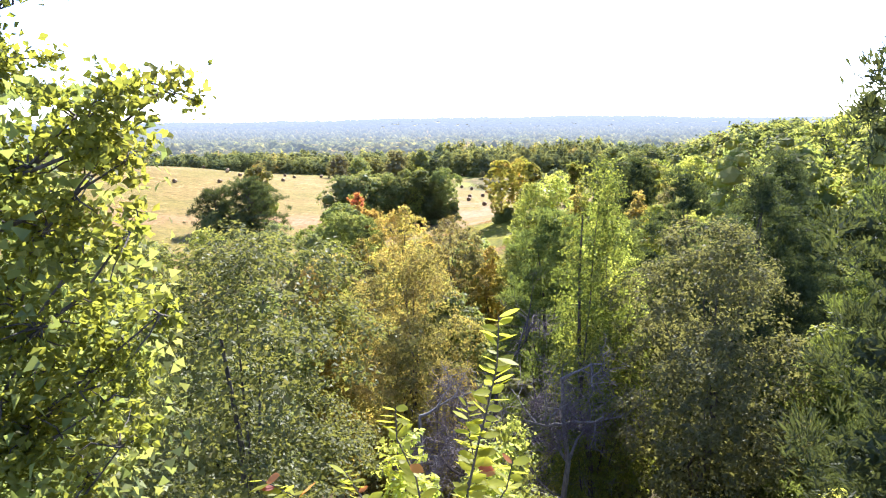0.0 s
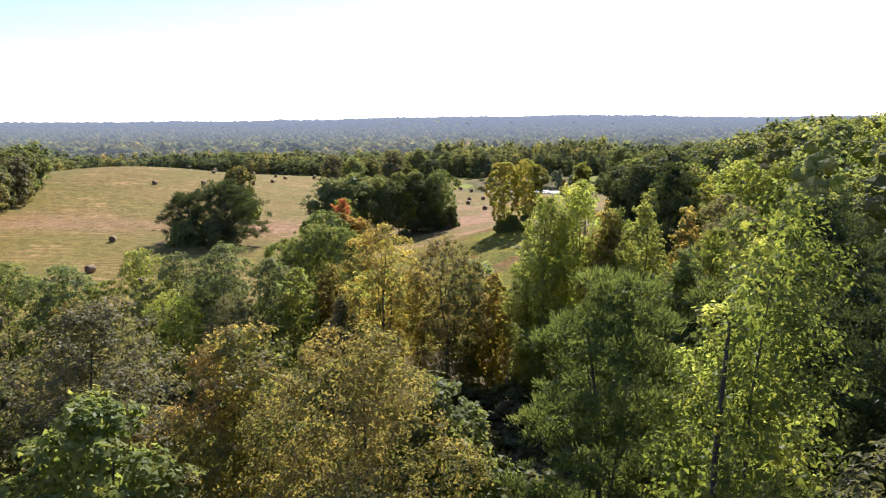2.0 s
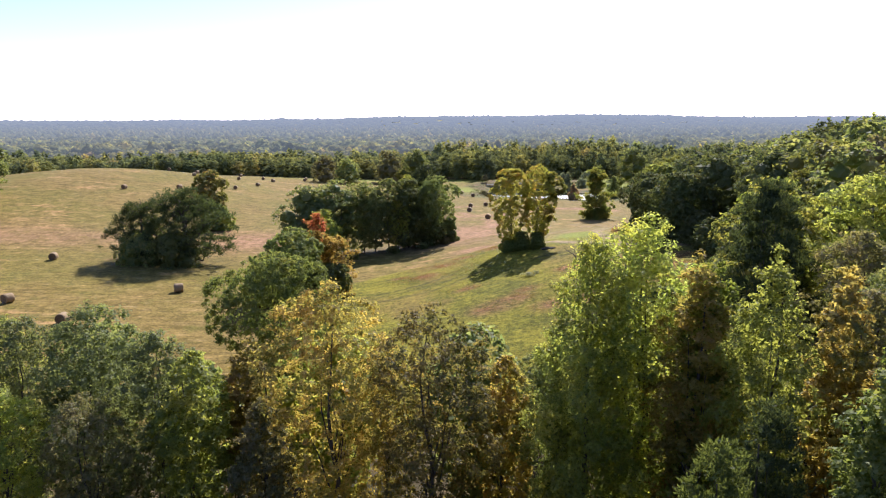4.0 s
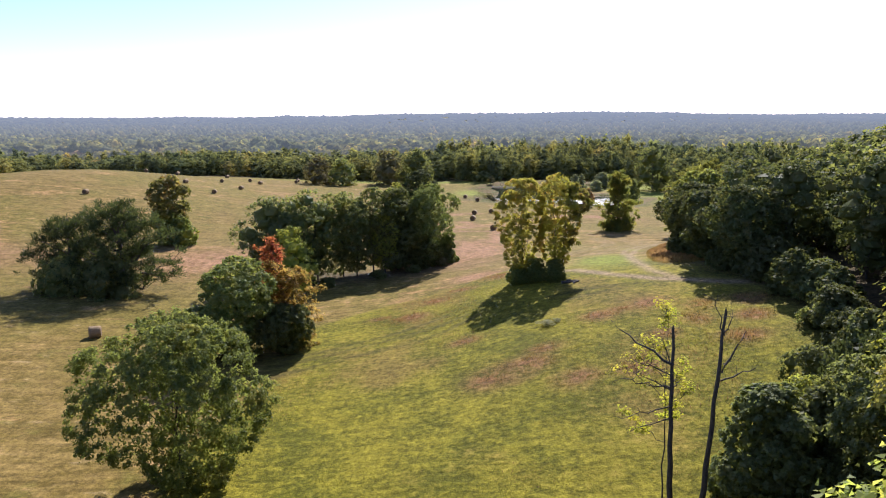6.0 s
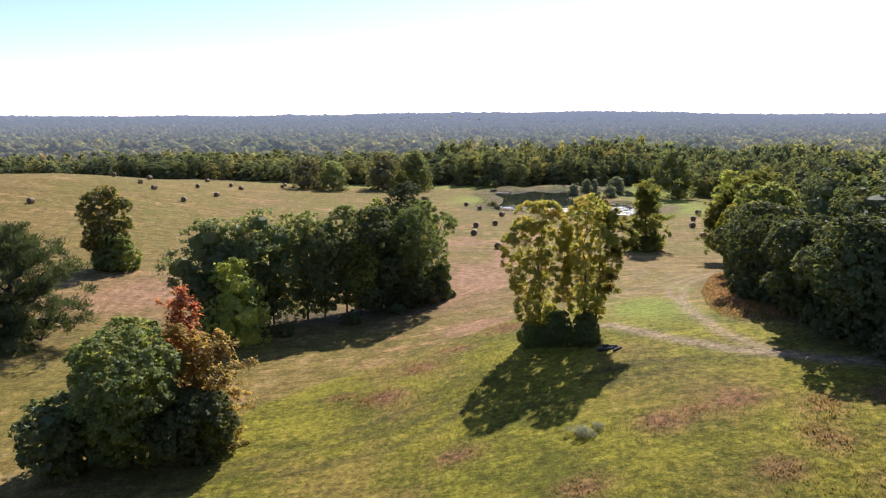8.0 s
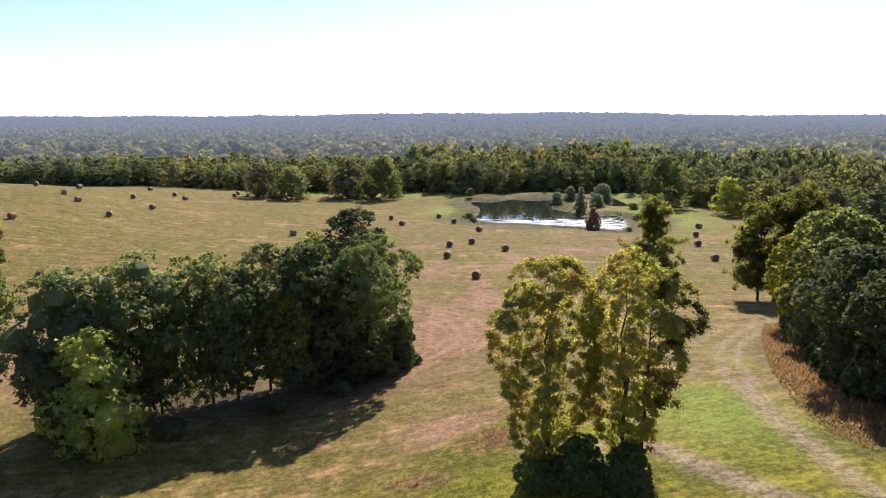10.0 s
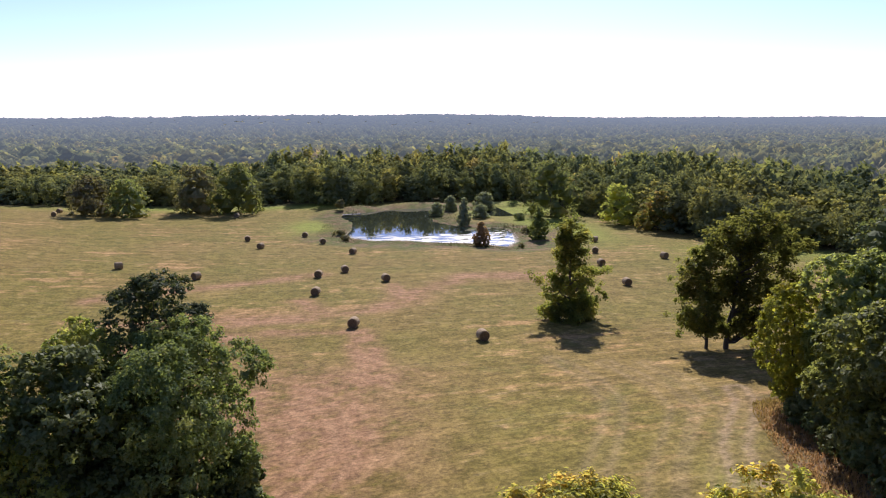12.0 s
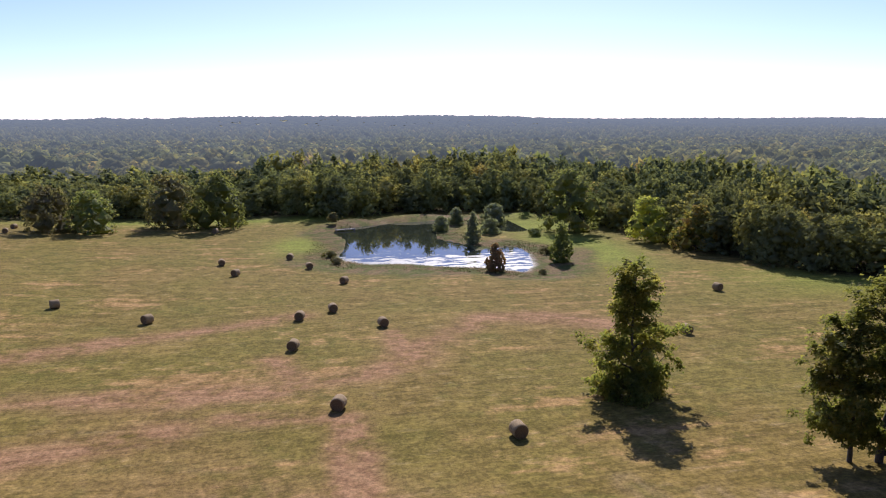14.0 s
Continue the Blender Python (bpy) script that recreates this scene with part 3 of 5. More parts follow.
def lump(c, r, flat, g, sides=6):
    """A rough low core inside a leaf clump, in triangles."""
    n = sides
    t = np.arange(n) * 2 * np.pi / n
    if n < 6:
        v = np.concatenate([[[0, 0, 1.0]], np.stack([np.cos(t), np.sin(t), np.full(n, 0.05)], 1), [[0, 0, -0.9]]])
        f = np.array([(0, 1 + i, 1 + (i + 1) % n) for i in range(n)] + [(n + 1, 1 + (i + 1) % n, 1 + i) for i in range(n)])
        return v * g.uniform(0.8, 1.15, (n + 2, 1)) * r * [1, 1, flat] + c, f
    ring = lambda z, q, o: np.stack([q * np.cos(t + o), q * np.sin(t + o), np.full(n, z)], 1)
    v = np.concatenate([[[0, 0, 1.0]], ring(0.45, 0.85, 0), ring(-0.4, 0.85, 0.5), [[0, 0, -0.9]]])
    v = v * g.uniform(0.8, 1.15, (2 * n + 2, 1)) * r * [1, 1, flat] + c
    f = []
    for i in range(n):
        j = (i + 1) % n
        f += [(0, 1 + i, 1 + j), (1 + i, 1 + n + i, 1 + j), (1 + j, 1 + n + i, 1 + n + j), (2 * n + 1, 1 + n + j, 1 + n + i)]
    return v, np.array(f)


def chips(c, nrm, size, g, slim=0.9, along=None):
    """Three-cornered leaf sprays."""
    n = len(c)
    t = unit(np.cross(nrm, g.normal(size=(n, 3)))) if along is None else along
    b = unit(np.cross(nrm, t))
    s = np.asarray(size).reshape(-1, 1)
    v = np.stack([c - t * s * 0.55 - b * s * 0.3 * slim, c + t * s * 0.55 - b * s * 0.3 * slim * g.uniform(0.2, 1.6, (n, 1)), c + b * s * 0.6 * slim + t * s * g.uniform(-0.3, 0.3, (n, 1))], 1).reshape(-1, 3)
    return v, np.arange(3 * n).reshape(n, 3)


def tuft_leaves(pc, pr, pd, count, size, g, needles=False, quads=False, flat=0.75, sunward=0.2):
    """Leaf sprays loosely round tufts at pc, of radius pr, that face pd: fuller on their upper and outer sides."""
    w = pr ** 1.7
    i = g.choice(len(pc), count, p=w / w.sum())
    d = unit(g.normal(size=(count, 3)) + 0.45 * pd[i] + [0, 0, 0.2])
    r = pr[i] * np.abs(g.normal(size=count) * (0.26 if count > 12000 else 0.34) + 0.6)
    c = pc[i] + d * r[:, None] * [1, 1, flat]
    c[:, 2] = np.maximum(c[:, 2], 0.1)
    s = size * g.uniform(0.55, 1.4, count)
    if needles:
        return chips(c, unit(g.normal(size=(count, 3)) + [0, 0, 0.4]), s * 1.5, g, 0.23, unit(d + [0, 0, 0.5] + g.normal(size=(count, 3)) * 0.35))
    nrm = unit(0.5 * d + 0.45 * pd[i] + [0, 0, 0.2] + sunward * np.array(toward) + g.normal(size=(count, 3)) * 0.42)
    return leaves(c, nrm, s * 1.15, 0.62, g) if quads else chips(c, nrm, s, g)


def as_triangles(v, f):
    return (v, f) if f.shape[1] == 3 else (v, np.concatenate([f[:, [0, 1, 2]], f[:, [0, 2, 3]]]))


def crown_arrays(kind, H, R, count, size, g):
    """A crown in triangles: leafy tufts over the outside of its lobes, and a dark core in each lobe. size is in metres."""
    n, lo, flat, core, widths = SHAPES[kind]
    b = crown_lobes(kind, H, R, g)
    want = int(np.clip(count / 10, 40, 800))
    w = b[:, 3] ** 2
    i = g.choice(len(b), want * 5, p=w / w.sum())
    mid = np.array([0, 0, H * (lo + 0.35 * (1 - lo))])
    out = unit((b[i, :3] - mid) * [1, 1, 0.7])
    d = unit(g.normal(size=(len(i), 3)) + 0.6 * out + [0, 0, 0.25])
    pc = b[i, :3] + d * (b[i, 3] * g.uniform(0.86, 1.02, len(i)))[:, None] * [1, 1, flat]
    # keep those on the outside of the whole crown, and a few deeper ones
    deep = np.min(np.linalg.norm((pc[:, None] - b[None, :, :3]) / [1, 1, flat], axis=2) / b[None, :, 3], axis=1)
    keep = np.flatnonzero((deep > 0.80) | (g.uniform(size=len(i)) < (0.3 if core < 0.5 or count > 12000 else 0.06)))[:want]
    pc, d, out = pc[keep], d[keep], out[keep]
    area = 0.85 * 2 * np.pi * R * H * (1 - lo) + np.pi * R * R
    pr = math.sqrt(1.25 * area / (np.pi * len(pc))) * g.uniform(0.6, 1.25, len(pc))
    pc[:, 2] = np.clip(pc[:, 2], 0.2, H - 0.4 * pr)
    d = unit(0.8 * d + 0.4 * out)
    pieces = [as_triangles(*tuft_leaves(pc, pr, d, count, size, g, kind == "pine", count > 34000 and kind != "pine", 0.75 if kind != "pine" else 0.6))]
    if count < 12000:
        pieces += [lump(q[:3], q[3] * core, flat, g, 6 if count > 3000 else 5) for q in b]
    else:
        # shaded leaves inside the crown
        inner = int((10500 if size < 0.11 else 3600) * (0.35 if kind == "gum" else 1.0))
        j = g.choice(len(b), inner, p=w / w.sum())
        c = b[j, :3] + unit(g.normal(size=(inner, 3))) * (b[j, 3] * core * 1.25 * g.uniform(0.2, 1.0, inner) ** 0.5)[:, None] * [1, 1, flat]
        pieces.append(chips(c, unit(g.normal(size=(inner, 3))), 1.5 * size * g.uniform(0.7, 1.3, inner), g))
    return b, joined(pieces)


def trunk_arrays(H, R, b, g, thick, lean=0.02):
    top = np.array([g.normal() * lean * H, g.normal() * lean * H, H * 0.88])
    p = wobble((0, 0, -0.8), top, 8, 0.012 * H, g)
    p[0, :2] = p[1, :2] = 0
    parts = [tube(p, np.linspace(thick * 1.15, thick * 0.18, 8), 7)]
    pick = g.choice(len(b), min(len(b), 14 if R > 0.2 * H else 7), replace=False)
    for k in pick:
        e = b[k, :3]
        s = np.clip((e[2] / H) * 0.72 - 0.06, 0.12, 0.8) * 7
        i = int(s)
        start = p[i] * (1 - s + i) + p[min(i + 1, 7)] * (s - i)
        q = wobble(start, e, 5, 0.03 * R, g)
        q[2:4, 2] += 0.04 * R
        parts.append(tube(q, np.linspace(thick * 0.34, thick * 0.06, 5), 5))
    return joined(parts)


def part(name, me, material, parent, label=""):
    """Links a mesh as one part under a thing."""
    if not me.materials:
        me.materials.append(material)
    ob = new(name, me)
    ob.parent = parent
    ob.material_slots[0].link = "OBJECT"
    ob.material_slots[0].material = material
    return tagged(ob, label) if label else ob


PATTERNS = {}


def pattern(kind, v, count, size, slender):
    """Meshes of one plant shape 14 m high and slender * 14 m in radius: trunk and crown, made once."""
    key = (kind, v, count, slender)
    if key not in PATTERNS:
        g = np.random.default_rng(hash_of(kind) + 31 * v)
        R = 14.0 * slender
        b, (cv, cf) = crown_arrays(kind, 14.0, R, max(600, int(count * min(1.0, 0.35 + 1.8 * slender))), size, g)
        tv, tf = trunk_arrays(14.0, R, b, g, 0.135)
        PATTERNS[key] = (raw_mesh(kind + "_trunk", tv, tf, True), raw_mesh(kind + "_crown", cv, cf))
    return PATTERNS[key]


def hash_of(word):
    return sum((i + 3) * ord(c) for i, c in enumerate(word))


LABELS = {"oak": "broad leafy oak tree in early autumn", "gum": "slender sweetgum tree turning yellow", "pine": "dark evergreen pine with layered boughs", "lone": "lone leafy tree in the mown field",
          "shrub": "low leafy shrub in the grass", "round": "dense rounded bushy tree"}


def fineness(x, y, top):
    """Leaf sprays and their size, by how near the flight comes."""
    d = max(abs(x - 0.05 * y) / 0.55, (34.5 - top) / 0.5, math.hypot(x - 11, y - 180) if y > 180 else 0)
    return (46000, 0.105) if d < 13 else (38000, 0.135) if d < 20 else (20000, 0.24) if d < 46 else (4800, 0.36) if d < 125 else (2600, 0.58)


def tree(kind, x, y, top, R, leaf, label="", v=0, bark=None, group="", name="", spin=None, most=99999, fine=None):
    """A tree with trunk and crown standing on the ground; top: the height of its tip above sea level, or negative: its own height."""
    z = height(x, y)
    H = -top if top < 0 else top - z
    count, size = fine or fineness(x, y, z + H)
    if count > most:
        count, size = most, size * math.sqrt(count / most)
    if kind == "pine":
        count = int(count * 1.8)
    slender = min((0.12, 0.18, 0.24, 0.3, 0.37, 0.46, 0.6, 0.9), key=lambda q: abs(math.log(q * H / R)))
    tm, cm = pattern(kind, v, count, size * 14.0 / max(H, 6.0), slender)
    root = new(name or ("shrub" if kind == "shrub" else {"round": "bushy", "lone": "field", "gum": "sweetgum"}.get(kind, kind) + "_tree"))
    part("trunk", tm, bark or BARK, root)
    part("crown", cm, leaf, root)
    a = spin if spin is not None else (x * 1.7 + y * 2.3) % 1.3 - 0.65
    root.matrix_basis = Matrix.LocRotScale((x, y, z), Euler((0, 0, a)), (R / (14.0 * slender), R / (14.0 * slender), H / 14.0))
    return tagged(root, label or LABELS[kind], "shrub" if kind == "shrub" else "tree", group)

# ---- trees that stand out ----
def branched(name, x, y, top, ends, leaf, label, n, size, seed, thick=0.2, puff=0.62, group="", bark=BARK, inner=3, flat=1.0, core=0.0):
    """A tree on long boughs: trunk, boughs with twigs, and loose leaf sprays round them. ends: tips of its main boughs."""
    g = np.random.default_rng(seed)
    z0 = height(x, y)
    root = new(name)
    root.matrix_basis = pose(x, y, z0)
    tip = np.array([top[0] - x, top[1] - y, top[2] - z0])
    p = wobble((0, 0, -0.5), tip, 12, 0.07, g)
    p[:2, :2] = 0
    part("trunk", raw_mesh("trunk", *tube(p, np.linspace(thick, thick * 0.12, 12), 9), True), bark, root)
    pc, pd = [], []
    heart = np.array([tip[0] * 0.5, tip[1] * 0.5, tip[2] * 0.55])
    for ex, ey, ez in ends:
        end = np.array([ex - x, ey - y, ez - z0])
        away = math.hypot(end[0] - tip[0] * end[2] / tip[2], end[1] - tip[1] * end[2] / tip[2])
        s = np.clip((end[2] - 0.55 * away - 0.4) / tip[2], 0.08, 0.93) * 11
        i = int(s)
        a = p[i] * (1 - s + i) + p[i + 1] * (s - i)
        q = wobble(a, end, 7, 0.05 * away + 0.03, g)
        r0 = thick * np.clip(0.16 + 0.07 * away, 0.16, 0.5)
        wood = [tube(q, np.linspace(r0, 0.02, 7), 6)]
        for k in range(10):
            i = int(g.integers(inner, 7))
            e2 = q[i] + unit(g.normal(size=3)) * g.uniform(0.5, 1.25) * puff * [1.4, 1.4, flat] + [0, 0, 0.2 * flat]
            wood.append(tube(wobble(q[i], e2, 4, 0.05, g), np.linspace(0.018, 0.006, 4), 3))
            pc.append(e2), pd.append(unit(e2 - heart))
        pc.append(q[6]), pd.append(unit(q[6] - heart))
        part("bough", raw_mesh("bough", *joined(wood), True), bark, root)
    pc, pd = np.array(pc), np.array(pd)
    pc[:, 2] = np.maximum(pc[:, 2], 0.15)
    pr = puff * g.uniform(0.5, 1.05, len(pc))
    sprays = [as_triangles(*tuft_leaves(pc, pr, pd, n, size, g, leaf is PINE, False, 0.55 + 0.25 * flat, 0.9))]
    if core:
        mid = pc.mean(axis=0)
        sprays += [lump(np.array([mid[0], mid[1], mid[2] + q * tip[2]]) + g.normal(size=3) * 0.3, core * (1 - 1.2 * abs(q)), 1.1, g) for q in (-0.22, -0.1, 0.02, 0.14)]
    part("crown", raw_mesh("leaf_crown", *joined(sprays)), leaf, root)
    return tagged(root, label, "tree", group)


def ring_of_ends(g, n, cx, cy, z_lo, z_hi, R_lo, R_hi):
    """Bough tips going round a trunk from low to high."""
    k = np.arange(n)
    z = z_lo + (z_hi - z_lo) * (k + g.uniform(0, 1, n)) / n
    R = (R_lo + (R_hi - R_lo) * (z - z_lo) / (z_hi - z_lo)) * g.uniform(0.45, 1.0, n)
    return [(cx + r * math.cos(a), cy + r * math.sin(a), zz) for r, a, zz in zip(R, k * 2.4 + g.uniform(-0.5, 0.5, n), z)]


# lone trees in the field
gs = np.random.default_rng(77)
zl, zt = height(45.6, 246.6), height(57.0, 225.2)
branched("field_tree", 45.6, 246.6, (45.6, 246.6, zl + 14.6), [(45.6, 246.6, zl + 14.2), (44.2, 246.4, zl + 11.6), (46.9, 246.8, zl + 12.4), (50.4, 246.4, zl + 7.2), (40.9, 246.6, zl + 6.6), (41.6, 246.0, zl + 1.6), (49.4, 246.0, zl + 2.4), (50.0, 247.0, zl + 4.4), (42.0, 247.0, zl + 4.0)] + ring_of_ends(gs, 26, 45.6, 246.6, zl + 1.0, zl + 13.6, 4.4, 1.0) + ring_of_ends(gs, 9, 45.6, 246.6, zl + 0.4, zl + 1.6, 3.4, 3.8),
         FIELD, "lone yellow-green tree standing in the mown field", 26000, 0.29, 5, 0.24, 1.05)
branched("oak_tree", 57.0, 225.2, (58.4, 225.2, zt + 14.6), [(59.0, 225.0, zt + 16.0), (61.5, 224.6, zt + 15.6), (63.4, 224.6, zt + 13.6), (65.4, 224.2, zt + 12.0), (66.6, 224.0, zt + 9.8), (65.0, 224.4, zt + 8.4), (62.6, 224.8, zt + 8.0), (64.4, 224.4, zt + 7.2), (60.8, 225.6, zt + 9.6), (62.6, 224.0, zt + 11.2), (57.0, 226.0, zt + 14.6), (55.4, 225.6, zt + 13.0), (57.6, 223.8, zt + 12.0), (60.6, 223.6, zt + 14.0), (59.4, 226.6, zt + 12.6), (62.2, 224.5, zt + 4.0), (64.2, 224.2, zt + 4.2), (63.2, 224.6, zt + 3.4), (60.4, 225.4, zt + 4.6), (58.0, 225.0, zt + 3.2), (59.4, 224.4, zt + 3.8), (56.2, 225.4, zt + 6.2), (58.6, 224.0, zt + 6.4), (66.0, 224.4, zt + 7.6)] + ring_of_ends(gs, 14, 59.6, 225.0, zt + 6.6, zt + 15.2, 4.0, 3.4),
         FIELD, "spreading dark oak beside a slimmer tree in the field", 26000, 0.30, 15, 0.34, 1.2)
branched("oak_tree", 54.9, 226.0, (54.7, 226.0, zt + 11.8), [(54.6, 226.0, zt + 11.6), (52.4, 226.0, zt + 9.8), (51.4, 226.2, zt + 7.6), (51.6, 226.0, zt + 5.6), (52.8, 226.0, zt + 3.4), (51.0, 226.0, zt + 8.6), (54.0, 225.6, zt + 2.6)] + ring_of_ends(gs, 20, 53.8, 226.0, zt + 2.6, zt + 11.4, 3.2, 1.8),
         FIELD, "slim dark green tree leaning against a bigger oak", 19000, 0.27, 16, 0.22, 0.95)
# sweetgums on the spur
gs = np.random.default_rng(41)
tree("gum", 13.5, 167.0, 25.2, 4.2, GUM, "sweetgum with yellow and rust-coloured leaves on the meadow spur", 1, name="sweetgum_tree", fine=(84000, 0.135))
tree("gum", 18.1, 165.3, 26.4, 3.5, GUM, "tall sweetgum with yellow-green leaves on the meadow spur", 2, name="sweetgum_tree", fine=(84000, 0.13))
branched("sweetgum_tree", 18.9, 164.6, (19.4, 165.0, 23.6), [(22.7, 165.6, 22.0), (21.6, 166.0, 22.6), (20.8, 165.8, 23.8), (20.8, 165.2, 20.8), (21.8, 164.8, 21.2), (20.0, 165.0, 24.2), (20.6, 164.6, 18.6), (20.2, 165.2, 16.8)],
         ORANGE_GREEN, "sweetgum with a spreading bough of rusty leaves on the meadow spur", 9000, 0.18, 12, 0.14, 0.62)
for x, y, h, R in [(12.9, 165.8, 2.6, 1.7), (15.2, 164.6, 3.2, 1.9), (17.6, 162.8, 2.8, 1.8)]:
    tree("round", x, y, -h, R, MIDGREEN, "bushy growth at the feet of the sweetgums", 0, group="bushes under the sweetgums")
# row of dark trees in the hollow
for i, (k, x, y, top, R, leaf) in enumerate([("round", -3.0, 196.0, 15.0, 4.2, OAK), ("round", -25.5, 184.0, 14.6, 4.4, OAK), ("gum", -10.5, 194.0, 21.4, 4.4, OAK), ("oak", -15.5, 191.0, 21.2, 5.2, OAK), ("oak", -21.5, 188.5, 21.6, 5.8, OAK), ("oak", -27.0, 185.5, 20.8, 5.4, GREY), ("round", -22.6, 181.5, 16.4, 4.6, LIME),
                                              ("round", 2.6, 199.0, 12.0, 2.6, ROW), ("gum", -8.2, 192.0, 17.0, 3.0, LIME), ("gum", -13.2, 191.6, 19.2, 4.8, ROW), ("gum", -19.6, 188.4, 19.4, 5.0, ROW), ("oak", -25.6, 185.0, 18.0, 5.0, GREY)]):
    tree(k, x, y, top, R, leaf, "dark leafy tree in a row across the hollow" if leaf != LIME else "yellow-green rounded tree before a dark row", i % 3, group="row of trees in the hollow", fine=(30000, 0.23) if x > -8 and top > 16 else None)
tree("oak", -0.4, 197.4, 21.6, 6.4, ROW, "dense dark oak at the end of the row in the hollow", 1, group="row of trees in the hollow", fine=(52000, 0.21))
tree("oak", -2.8, 201.6, 24.0, 4.6, PINE, "dark pine rising behind the oak at the end of the row", 1, group="row of trees in the hollow", name="pine_tree", fine=(36000, 0.2))
tree("gum", -6.4, 198.6, 21.8, 3.4, LIME, "yellow-green tree behind the row in the hollow", 1, group="row of trees in the hollow", fine=(20000, 0.24))
tree("round", -6.2, 195.2, 21.2, 5.8, ROW, "dark oak in the row across the hollow", 2, group="row of trees in the hollow", fine=(34000, 0.26))
# maple on the hill, pines in the field
tree("oak", -58.2, 222.0, 21.4, 5.4, ORANGE_GREEN, "yellow-green tree with rusty boughs on the hayfield slope", 1, fine=(11800, 0.38))
tree("round", -56.6, 221.0, -7.0, 4.0, MIDGREEN, "leafy lower growth round a tree on the hayfield slope", 0, fine=(6000, 0.4))
branched("pine_tree", -49.8, 180.0, (-49.6, 180.0, 20.2), [(-49.6, 180.0, 20.5), (-52.4, 180.0, 19.8), (-47.2, 179.4, 19.4), (-44.0, 180.0, 17.6), (-41.0, 180.4, 15.6), (-39.6, 180.0, 13.0), (-40.4, 180.0, 11.0), (-42.0, 179.6, 8.8), (-55.6, 180.0, 18.4)] + ring_of_ends(gs, 34, -49.8, 180.0, 8.6, 19.4, 8.6, 4.4),
         PINE, "dark spreading pine with layered boughs in the hayfield", 30000, 0.34, 54, 0.42, 1.4, "pines in the hayfield", flat=0.3)
branched("pine_tree", -58.8, 181.5, (-58.6, 181.5, 18.4), ring_of_ends(gs, 30, -58.8, 181.5, 8.0, 18.0, 7.4, 4.0), PINE, "dark pine with flat layered boughs in the hayfield", 22000, 0.34, 55, 0.36, 1.4, "pines in the hayfield", flat=0.3)
for x, y, h, R in [(-50.5, 177.0, 6.5, 5.0), (-57.5, 177.5, 6.0, 4.6)]:
    tree("round", x, y, -h, R, OAK, "dark undergrowth beneath the pines", 1, group="undergrowth beneath the pines")
# mixed pair, one gone red
tree("oak", -21.6, 150.0, 17.4, 5.7, MIDGREEN, "grey-green leafy tree at the meadow's foot", 0, fine=(33000, 0.24))
branched("sweetgum_tree", -17.0, 153.0, (-17.4, 153.0, 15.8), ring_of_ends(gs, 26, -16.6, 153.0, 6.0, 15.8, 4.4, 2.0) + [(-13.6, 152.6, 13.2), (-14.4, 152.8, 14.4)], ORANGE, "autumn tree with orange leaves at the meadow's foot", 13000, 0.27, 62, 0.2, 0.85)
branched("maple_tree", -19.6, 156.0, (-19.4, 156.2, 18.0), ring_of_ends(gs, 12, -19.4, 156.0, 13.0, 18.0, 2.2, 0.8), RED, "small tree with bright red top leaves", 4200, 0.27, 63, 0.14, 0.7)
tree("oak", -16.4, 149.4, 12.0, 3.6, OAK, "dark rounded tree at the meadow's foot", 2)
tree("oak", -26.0, 148.0, 12.0, 4.0, GREY, "low grey-green tree at the meadow's foot", 1)
tree("oak", -17.4, 119.4, 19.2, 7.4, MIDGREEN, "dense green oak below the meadow", 2, fine=(60000, 0.2))
# oaks at the corner of the slope woods
tree("oak", 49.8, 197.0, 24.4, 4.9, CORNER, "big oak at the corner of the woods", 0, fine=(33000, 0.27))
tree("oak", 44.6, 189.0, 22.4, 5.2, CORNER, "dark oak at the edge of the woods", 1, fine=(33000, 0.26))
tree("gum", 47.6, 202.2, 20.6, 3.2, SUNLIT, "yellow-green tree at the corner of the woods", 2, fine=(24000, 0.2))
tree("oak", 40.2, 171.0, 23.0, 5.2, OAK_SHADED, "dark oak at the edge of the woods", 0, fine=(16000, 0.28))
tree("oak", 38.8, 163.0, 24.4, 5.0, OAK_SHADED, "dark oak at the edge of the woods", 1, fine=(16000, 0.28))
tree("oak", 39.4, 155.6, 25.4, 5.0, OAK_SHADED, "dark oak at the edge of the woods", 2, fine=(16000, 0.28))
tree("oak", 41.4, 179.0, 23.6, 5.4, OAK_SHADED, "dark oak at the edge of the woods", 2, fine=(16000, 0.28))
# low growth added to close and darken the shaded foot of the slope woods
gu = np.random.default_rng(23)
for y in np.arange(119.0, 211.0, 3.4):
    if not 143.5 < y < 149.5:
        x = float(wood_edge(y)) + gu.uniform(1.0, 3.2)
        tree("round", x, y, -gu.uniform(3.0, 5.4), gu.uniform(2.2, 3.2), OAK_SHADED, "dense leafy undergrowth at the edge of the woods", int(gu.integers(2)), group="undergrowth along the woods", most=3600)
# far pond trees
tree("round", 91.0, 378.0, -19.0, 9.0, OAK, "large dark tree standing behind the pond", 0)
